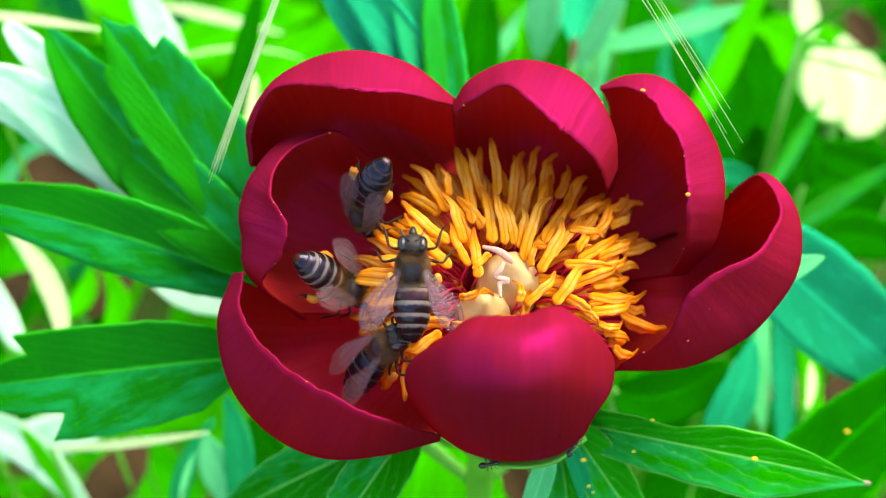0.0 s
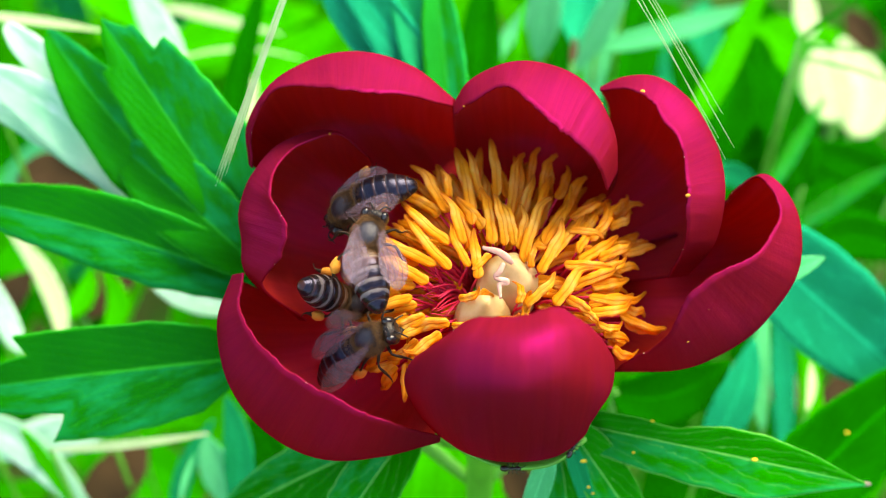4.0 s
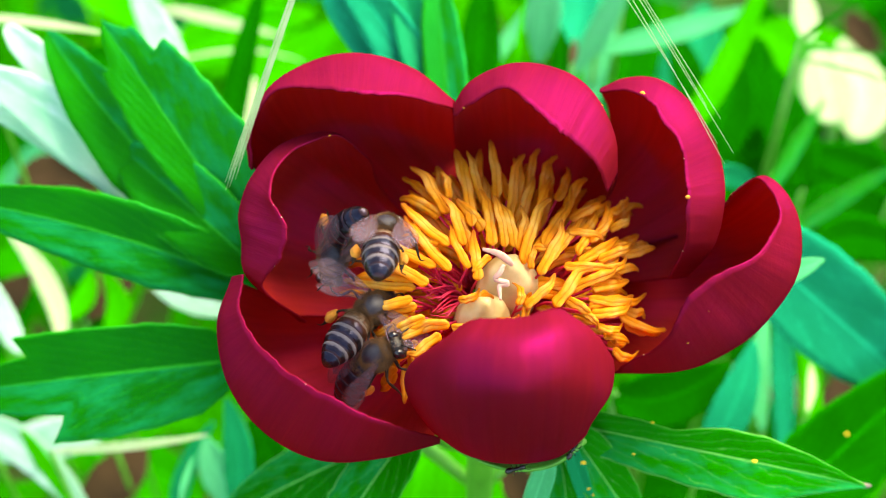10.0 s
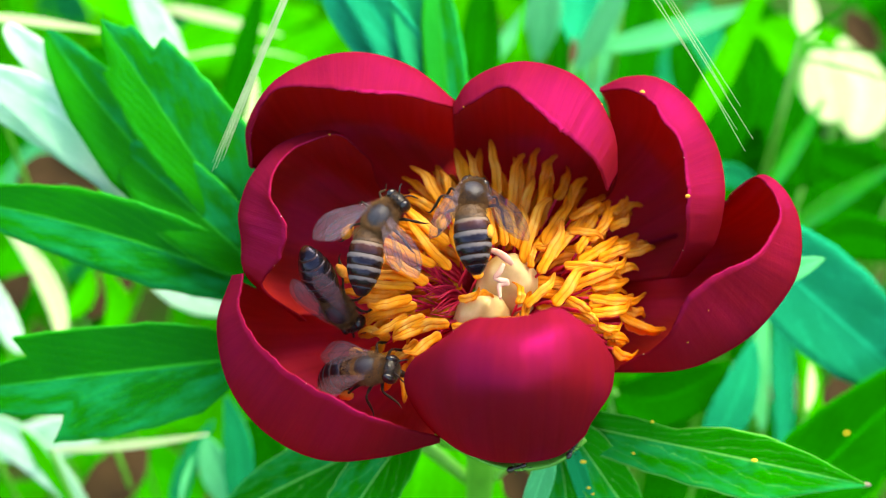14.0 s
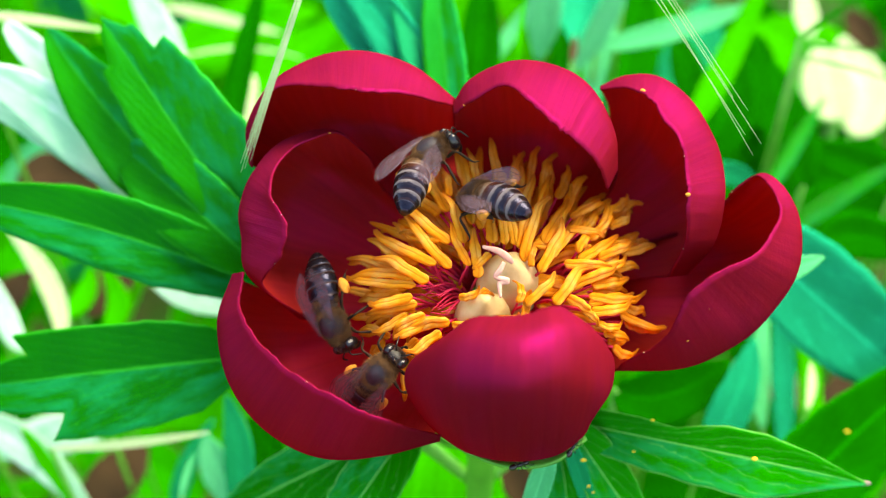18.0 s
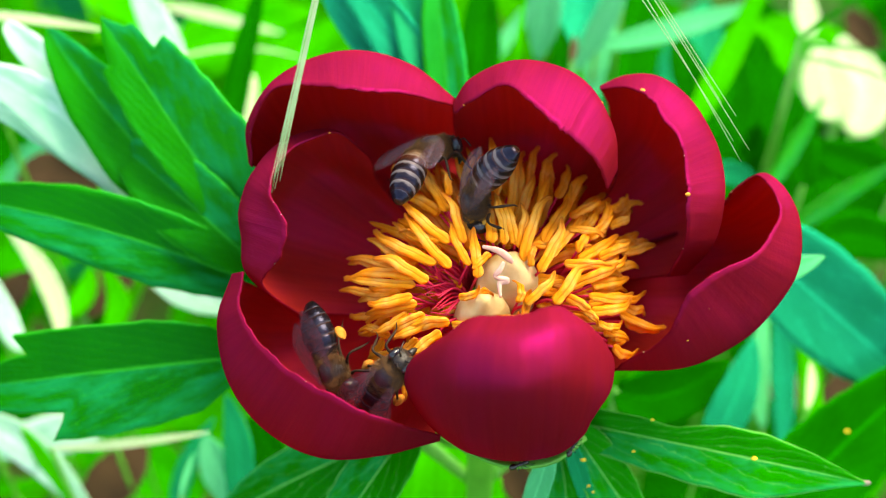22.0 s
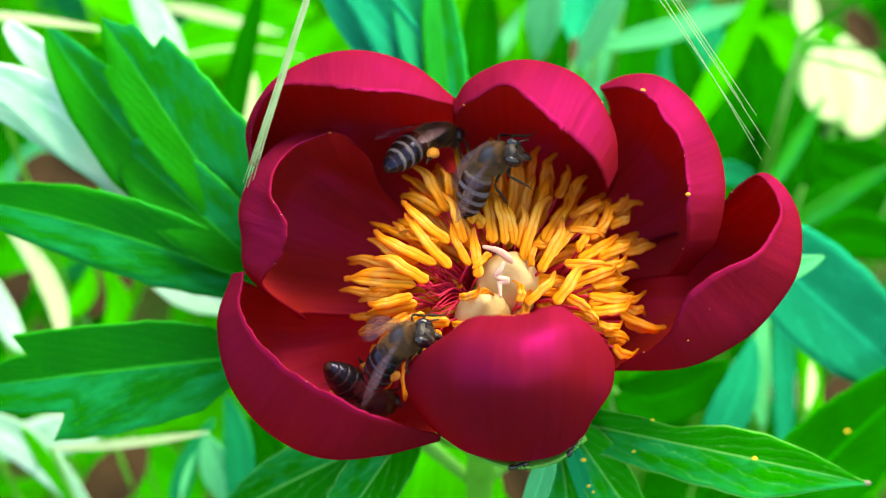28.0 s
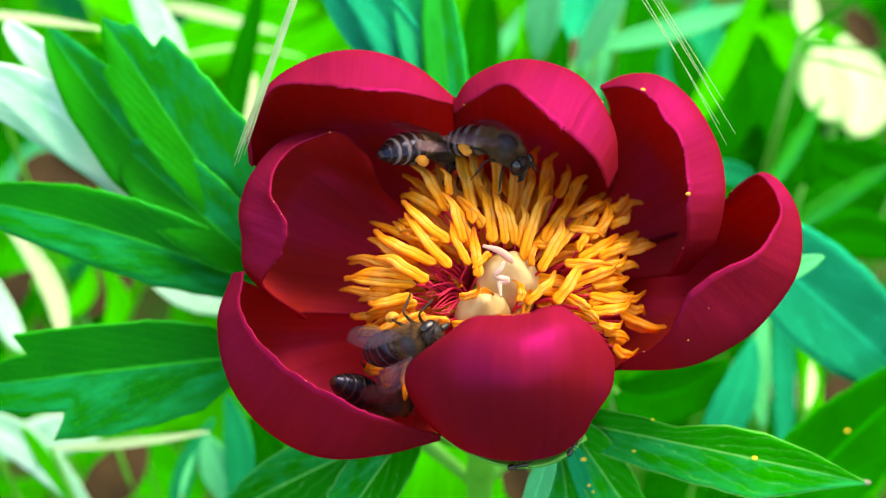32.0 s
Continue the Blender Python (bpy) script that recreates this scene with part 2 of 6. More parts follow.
DUST = plain_material("pollen_dust", (0.5, 0.25, 0.16), (0.75, 0.5, 0.32), 0.8, 900, 0.3)
POLLEN_YELLOW = plain_material("yellow_pollen", (0.62, 0.42, 0.01), (0.85, 0.65, 0.03), 0.85, 900, 0.6)
SEGMENT = segment_material("bee_segment", 0.36, (0.095, 0.078, 0.074))
SEGMENT_AMBER = segment_material("bee_segment_amber", 0.28, (0.12, 0.085, 0.06), (0.05, 0.018, 0.010))
SEGMENT_DARK = segment_material("bee_segment_dark", 0.13, (0.035, 0.03, 0.03), (0.008, 0.007, 0.010))
WING = wing_material("bee_wing", (0.17, 0.105, 0.125), 0.36)
BEE_DARK = plain_material("bee_cuticle", (0.005, 0.004, 0.004), (0.014, 0.009, 0.007), 0.38, 1500, 0.3, Specular_IOR_Level=0.3)
BEE_LEG = plain_material("bee_leg", (0.010, 0.006, 0.004), (0.04, 0.018, 0.008), 0.6, 1500, 0.5, Specular_IOR_Level=0.15)
BEE_BARE = plain_material("bee_bald_back", (0.018, 0.016, 0.021), (0.040, 0.035, 0.042), 0.34, 1500, 0.4, Specular_IOR_Level=0.25)
BEE_EYE = plain_material("bee_eye", (0.006, 0.005, 0.006), (0.014, 0.01, 0.012), 0.12, 4000, 0.15)
BEE_HAIR = plain_material("bee_hair", (0.10, 0.048, 0.020), (0.22, 0.115, 0.05), 0.8, 800, 0.0, Specular_IOR_Level=0.05)
ANT_SHELL = plain_material("ant_shell", (0.008, 0.007, 0.006), (0.02, 0.015, 0.012), 0.25, 3000, 0.2)


# ---- mesh helpers ----
def V(p):
    return np.array(p, float)


def spline(points, n):
    """n points on a smooth curve through the given ones (first axis)."""
    p = np.asarray(points, float)
    p = np.concatenate([2 * p[:1] - p[1:2], p, 2 * p[-1:] - p[-2:-1]])
    s = np.linspace(0, len(p) - 3 - 1e-9, n)
    i = s.astype(int)
    t = (s - i).reshape(-1, *([1] * (p.ndim - 1)))
    a, b, c, d = p[i], p[i + 1], p[i + 2], p[i + 3]
    return 0.5 * (2 * b + (c - a) * t + (2 * a - 5 * b + 4 * c - d) * t * t + (3 * b - a - 3 * c + d) * t ** 3)


def sheet(name, grid, closed=False, smooth=True):
    """A mesh over a grid (rows, columns, 3) in millimetres, with UVs."""
    g = np.asarray(grid, float) * 0.001
    r, c = g.shape[:2]
    cc = c if closed else c - 1
    faces, uvs = [], []
    for i in range(r - 1):
        for j in range(cc):
            k = (j + 1) % c
            faces.append((i * c + j, i * c + k, (i + 1) * c + k, (i + 1) * c + j))
            u0, u1, v0, v1 = j / cc, (j + 1) / cc, i / (r - 1), (i + 1) / (r - 1)
            uvs += [u0, v0, u1, v0, u1, v1, u0, v1]
    if closed:
        faces.append(tuple(range(c - 1, -1, -1)))
        faces.append(tuple((r - 1) * c + j for j in range(c)))
        uvs += [0.5, 0.0] * c + [0.5, 1.0] * c
    me = bpy.data.meshes.new(name)
    me.from_pydata(g.reshape(-1, 3).tolist(), [], faces)
    me.uv_layers.new(name="UVMap").data.foreach_set("uv", uvs)
    me.polygons.foreach_set("use_smooth", [smooth] * len(me.polygons))
    me.update()
    return me


def tube_grid(points, radii, sides=8, flat=1.0, n=None):
    """Rings round a curve through the points; flat squeezes them."""
    if n:
        points, radii = spline(points, n), spline(V(radii), n)
    p = V(points)
    tan = np.gradient(p, axis=0)
    tan /= np.linalg.norm(tan, axis=1)[:, None] + 1e-9
    ref = V((0, 0, 1)) if abs(tan[len(tan) // 2][2]) < 0.8 else V((0, 1, 0))
    a = np.cross(tan, ref)
    a /= np.linalg.norm(a, axis=1)[:, None] + 1e-9
    b = np.cross(a, tan)
    ang = np.arange(sides) * 2 * np.pi / sides
    rad = V(radii)[:, None, None]
    return p[:, None] + rad * (np.cos(ang)[None, :, None] * a[:, None] + flat * np.sin(ang)[None, :, None] * b[:, None])


def ball_grid(centre, size, rings=12, sides=16):
    lat = np.linspace(-np.pi / 2 + 0.12, np.pi / 2 - 0.12, rings)
    ang = np.arange(sides) * 2 * np.pi / sides
    x = np.sin(lat)[:, None] * np.ones(sides)[None]
    y = np.cos(lat)[:, None] * np.cos(ang)[None]
    z = np.cos(lat)[:, None] * np.sin(ang)[None]
    return np.stack([x, y, z], -1) * V(size) + V(centre)


def part(name, me, material, parent, label=""):
    """Links a mesh as one part under a thing or a part."""
    ob = new(name, me)
    if material and not me.materials:
        me.materials.append(material)
    ob.parent = parent
    return tagged(ob, label)


def thing(name, at, label, category, group="", turn=None):
    """An empty at a place of the FACE plane (millimetres) that holds a thing's parts."""
    ob = new(name)
    ob.empty_display_size = 0.005
    ob.matrix_world = FACE @ Matrix.Translation(Vector(at) * 0.001) @ (turn or Matrix())
    return tagged(ob, label, category, group)


def thick(ob, mm):
    m = ob.modifiers.new("thickness", "SOLIDIFY")
    m.thickness, m.offset = mm * 0.001, 0
    return ob


def wavy(p, scale, seed):
    return noise.noise(Vector((p[0] * scale, p[1] * scale + seed * 7.3, p[2] * scale)))


# ---- ground ----
def ground():
    n = 70
    s = np.linspace(-1, 1, n)
    s = np.sign(s) * (np.abs(s) ** 3.2) * 400 + s * 0.6
    g = np.zeros((n, n, 3))
    for i in range(n):
        for j in range(n):
            x, y = s[j], s[i]
            g[i, j] = (x, y, 0.02 * noise.noise(Vector((x * 9, y * 9, 0))) if abs(x) + abs(y) < 6 else 0.0)
    me = sheet("ground", g * 1000)
    ob = new("ground", me)
    me.materials.append(SOIL)
    return tagged(ob, "dark crumbly garden soil with low green weeds", "ground", kind="structure")


ground()

# ---- the peony flower ----
BASE = V((6.7, -9.4, -20.0))
AXIS = V((0.05, 0.45, 0.89))
AXIS /= np.linalg.norm(AXIS)
SIDE = np.cross(V((0, 1, 0)), AXIS)
SIDE /= np.linalg.norm(SIDE)

flower = thing("peony_flower", BASE, "open crimson peony with cupped petals and orange stamens", "flower")

def petal(seed, *curves):
    """Curves through the rim, the bulging outside and the foot, each from one side edge to the other."""
    cage = V(curves)
    foot = BASE + (cage[-1] - BASE) * 0.22 + AXIS * 1.0
    rows = np.concatenate([cage, foot[None]])
    g = spline(rows, 44)
    g = np.swapaxes(spline(np.swapaxes(g, 0, 1), 96), 0, 1)
    for i in range(44):
        edge = max(0.0, 1 - i / 6.0)
        for j in range(96):
            p = g[i, j]
            ripple = 0.35 * wavy(p, 0.16, seed) + 0.05 * wavy((j * 0.3, i * 0.07, 0), 1.0, seed)
            rag = edge ** 2 * 0.55 * (0.95 * wavy((j * 0.19, 0, 0), 1.0, seed + 3) + 0.5 * wavy((j * 0.55, 0, 0), 1.0, seed + 5) + 0.14 * wavy((j * 1.3, 0, 0), 1.0, seed + 8))
            inward = g[min(i + 2, 43), j] - p
            inward /= np.linalg.norm(inward) + 1e-6
            p += ripple * (1 - edge * 0.7) * V((0, 0, 1)) + inward * (rag + 0.15 * edge)
    me = sheet("petal", (g if seed < 5 else g[:, ::-1]) - BASE)
    me.materials.append(PETAL)
    me.materials.append(PETAL_INSIDE)
    ob = thick(part("petal", me, None, flower), 0.28)
    ob.modifiers["thickness"].material_offset = 1
    return g


GRIDS = {}
GRIDS["back_left"] = petal(
    0,
    [(-25.6, 10.9, -14.0), (-25.1, 16.1, -11.0), (-21.3, 20.4, -6.0), (-15.0, 20.2, -3.0), (-10.0, 19.4, -2.0), (-4.5, 19.3, -4.0), (1.4, 18.7, -10.0)],
    [(-26.3, 11.7, -17.0), (-26.5, 17.0, -17.0), (-22.7, 22.6, -16.0), (-16.4, 26.0, -15.0), (-10.3, 26.6, -15.0), (-3.8, 24.5, -15.0), (1.7, 20.0, -15.0)],
    [(-24.0, 9.4, -30.0), (-24.6, 14.8, -34.0), (-21.4, 18.5, -36.0), (-16.2, 20.4, -37.0), (-10.9, 20.4, -37.0), (-4.7, 18.9, -36.0), (2.7, 16.3, -32.0)],
    [(-7.9, -0.8, -29.0), (-7.9, 2.6, -30.0), (-6.3, 5.2, -31.0), (-3.7, 6.9, -31.0), (-1.2, 7.7, -31.0), (1.4, 8.2, -31.0), (4.7, 7.6, -29.0)])
GRIDS["back_middle"] = petal(
    1,
    [(1.5, 17.6, -9.0), (3.3, 18.5, -6.0), (6.9, 20.2, -3.0), (9.1, 19.3, -1.0), (13.0, 15.4, 1.0), (15.4, 13.4, 1.0), (18.8, 10.5, -1.0), (20.9, 7.6, -6.0)],
    [(1.4, 19.0, -13.0), (3.7, 22.5, -14.0), (8.1, 24.7, -14.0), (12.5, 24.9, -13.0), (17.0, 23.2, -11.0), (20.0, 19.9, -9.0), (22.1, 15.0, -8.0), (22.8, 10.4, -10.0)],
    [(2.2, 14.5, -30.0), (5.7, 17.3, -33.0), (10.1, 18.7, -34.0), (14.4, 18.7, -34.0), (18.5, 17.2, -32.0), (21.2, 14.5, -30.0), (22.7, 11.2, -26.0), (23.4, 7.7, -22.0)],
    [(5.5, 4.3, -29.0), (7.3, 6.0, -30.0), (9.9, 6.9, -31.0), (12.4, 6.9, -31.0), (14.5, 6.5, -31.0), (16.1, 5.6, -30.0), (17.2, 4.3, -28.0), (17.8, 2.6, -26.0)])
GRIDS["back_right"] = petal(
    2,
    [(21.3, 21.4, -15.0), (24.3, 21.2, -11.0), (26.7, 19.3, -8.0), (27.9, 16.6, -6.0), (29.7, 13.0, -4.0), (30.1, 9.2, -3.0), (30.1, 6.3, -2.0), (30.5, 0.8, -5.0), (29.3, -3.6, -10.0)],
    [(21.9, 22.1, -18.0), (25.3, 23.6, -18.0), (29.4, 23.4, -17.0), (33.2, 20.4, -15.0), (35.7, 15.6, -13.0), (37.0, 11.3, -12.0), (37.0, 6.4, -11.0), (35.9, 0.8, -12.0), (33.0, -3.4, -15.0)],
    [(24.7, 18.1, -32.0), (27.8, 17.8, -34.0), (30.6, 16.7, -35.0), (33.2, 14.0, -35.0), (35.2, 11.4, -34.0), (35.6, 7.8, -32.0), (35.2, 4.3, -30.0), (33.3, 0.1, -27.0), (30.4, -4.0, -23.0)],
    [(14.9, 3.5, -30.0), (16.7, 3.5, -31.0), (18.4, 3.1, -31.0), (19.6, 2.2, -31.0), (20.5, 0.9, -31.0), (20.8, -0.8, -30.0), (20.7, -2.4, -29.0), (20.0, -4.1, -27.0), (19.0, -5.7, -26.0)])
GRIDS["right"] = petal(
    3,
    [(38.6, 6.3, -17.0), (39.5, 8.0, -15.0), (41.6, 9.7, -12.0), (42.4, 6.5, -6.0), (41.7, 3.6, -3.0), (37.6, -0.5, 1.0), (32.6, -2.6, 3.0), (28.7, -5.8, 3.0), (27.2, -10.6, 0.0), (23.2, -15.0, -9.0)],
    [(38.7, 5.9, -18.0), (40.7, 7.7, -18.0), (43.1, 9.7, -15.0), (45.5, 7.3, -13.0), (47.2, 2.3, -12.0), (46.0, -3.6, -10.0), (41.6, -9.5, -9.0), (36.2, -13.2, -8.0), (30.6, -15.5, -9.0), (22.9, -16.3, -14.0)],
    [(35.8, 2.6, -27.0), (37.6, 3.8, -28.0), (40.0, 4.3, -29.0), (42.4, 3.0, -30.0), (43.6, 0.1, -30.0), (42.9, -3.3, -29.0), (39.7, -7.4, -28.0), (35.1, -10.6, -26.0), (30.6, -12.9, -24.0), (21.4, -16.0, -22.0)],
    [(20.5, -1.6, -28.0), (21.5, -2.0, -29.0), (22.3, -2.4, -29.0), (22.8, -3.3, -29.0), (23.2, -4.5, -29.0), (22.6, -6.2, -28.0), (21.7, -7.8, -27.0), (20.3, -9.4, -26.0), (18.5, -10.6, -25.0), (15.8, -12.0, -23.0)])
GRIDS["left"] = petal(
    4,
    [(-18.2, -9.5, -14.0), (-22.7, -4.8, -6.0), (-19.7, -0.6, -1.0), (-19.0, 3.2, 0.0), (-21.3, 7.0, -2.0), (-19.9, 12.1, -6.0), (-14.2, 15.2, -10.0), (-10.7, 13.2, -16.0)],
    [(-19.6, -9.4, -16.0), (-25.4, -3.3, -10.0), (-26.1, 1.5, -9.0), (-26.6, 5.3, -10.0), (-25.2, 10.0, -12.0), (-21.2, 14.4, -14.0), (-15.0, 15.8, -16.0), (-10.0, 12.4, -20.0)],
    [(-19.1, -9.1, -21.0), (-23.1, -4.8, -24.0), (-25.2, 0.9, -27.0), (-24.5, 5.1, -28.0), (-22.3, 9.4, -30.0), (-18.6, 12.0, -31.0), (-13.9, 11.9, -30.0), (-9.1, 9.3, -28.0)],
    [(-8.5, -9.7, -24.0), (-9.4, -6.5, -26.0), (-9.9, -3.3, -28.0), (-9.6, -0.8, -29.0), (-8.3, 0.9, -29.0), (-7.1, 2.2, -29.0), (-5.4, 3.0, -29.0), (-3.3, 3.0, -28.0)])
GRIDS["front_left"] = petal(
    5,
    [(-25.4, -2.9, -6.0), (-24.9, -7.3, -2.0), (-22.1, -11.2, 1.0), (-16.9, -14.9, 4.0), (-10.8, -18.1, 5.0), (-5.6, -20.7, 3.0), (-0.3, -23.4, -4.0)],
    [(-27.6, -3.7, -12.0), (-29.3, -9.9, -10.0), (-27.4, -17.4, -8.0), (-22.7, -23.2, -7.0), (-15.5, -26.7, -7.0), (-7.6, -26.5, -8.0), (-0.4, -25.1, -11.0)],
    [(-23.0, -6.4, -23.0), (-24.9, -12.2, -25.0), (-22.4, -17.9, -25.0), (-18.2, -21.9, -24.0), (-12.4, -24.2, -23.0), (-5.9, -24.4, -22.0), (0.1, -23.3, -20.0)],
    [(-9.3, -8.9, -25.0), (-10.2, -11.5, -26.0), (-9.4, -13.9, -26.0), (-7.7, -16.4, -26.0), (-4.8, -17.5, -25.0), (-1.5, -17.8, -24.0), (1.3, -17.3, -23.0)])
GRIDS["front"] = petal(
    6,
    [(0.4, -10.9, 0.0), (3.3, -7.9, 8.0), (8.2, -7.4, 11.0), (12.7, -6.5, 10.0), (16.8, -8.8, 6.0), (19.7, -11.4, -2.0)],
    [(-3.8, -13.6, 1.0), (1.0, -10.5, 12.0), (7.2, -10.0, 17.0), (13.1, -9.2, 15.0), (17.8, -10.6, 8.0), (21.2, -14.0, -3.0)],
    [(-4.4, -17.2, -1.0), (0.4, -16.1, 12.0), (6.9, -15.5, 17.0), (13.1, -15.1, 15.0), (18.1, -16.2, 7.0), (21.1, -17.8, -5.0)],
    [(-1.7, -22.3, -6.0), (1.7, -22.5, 3.0), (7.5, -22.7, 7.0), (13.6, -22.4, 5.0), (17.7, -21.4, -1.0), (19.5, -21.6, -9.0)],
    [(1.2, -24.9, -13.0), (4.1, -26.0, -9.0), (8.4, -26.5, -7.0), (13.7, -26.4, -9.0), (17.5, -25.0, -13.0), (18.8, -24.1, -15.0)],
    [(3.7, -19.1, -21.0), (5.2, -19.7, -20.0), (8.4, -20.1, -20.0), (11.6, -19.7, -20.0), (14.0, -19.1, -21.0), (15.7, -18.0, -22.0)])


# Anthers: curved, two-lobed, a few different ones; a narrow bent point at the outer end.
def anther_mesh(k):
    rng = random.Random(k)
    n, sides = 22, 18
    t = np.linspace(0, 1, n)
    bend, twist = rng.uniform(-0.7, 0.7), rng.uniform(-0.7, 0.7)
    hook, rise = rng.choice((0, 0.3, -0.3, 0.7, -0.7, 1.1, -1.1)), rng.uniform(-0.5, 0.5)
    ang = np.arange(sides) * 2 * np.pi / sides
    g = np.zeros((n, sides, 3))
    for i in range(n):
        body = min(1, (t[i] / 0.07 + 0.12)) ** 0.5 * (1 - 0.68 * max(0, (t[i] - 0.62) / 0.38) ** 1.3)
        knob = 0.22 * math.exp(-((t[i] - 0.97) / 0.03) ** 2) * (k % 3 > 0)
        w = 0.86 * (body + knob) * (1 + 0.18 * wavy((t[i] * 6, k, 0), 1.0, k)) * (0.4 if i == n - 1 else 1)
        prof = w * (0.50 + 0.50 * np.abs(np.cos(ang)) ** 0.9) * (1 - 0.30 * np.exp(-((np.sin(ang) - 1) / 0.08) ** 2))
        a = ang + twist * t[i]
        y = bend * math.sin(math.pi * t[i]) * 0.9 + hook * max(0, t[i] - 0.78) * 5 + 0.25 * wavy((t[i] * 4, 3, k), 1.0, k)
        z = 0.55 * math.sin(2.4 * t[i] + k) + rise * max(0, t[i] - 0.8) * 5 + 0.2 * wavy((t[i] * 5, 9, k), 1.0, k)
        g[i] = np.stack([np.full(sides, t[i] * 7.4), y + prof * np.cos(a), z + 0.78 * prof * np.sin(a)], -1)
    g -= V((0, g[0, :, 1].mean(), g[0, :, 2].mean()))
    me = sheet("anther", g, closed=True)
    me.materials.append(ANTHER)
    return me


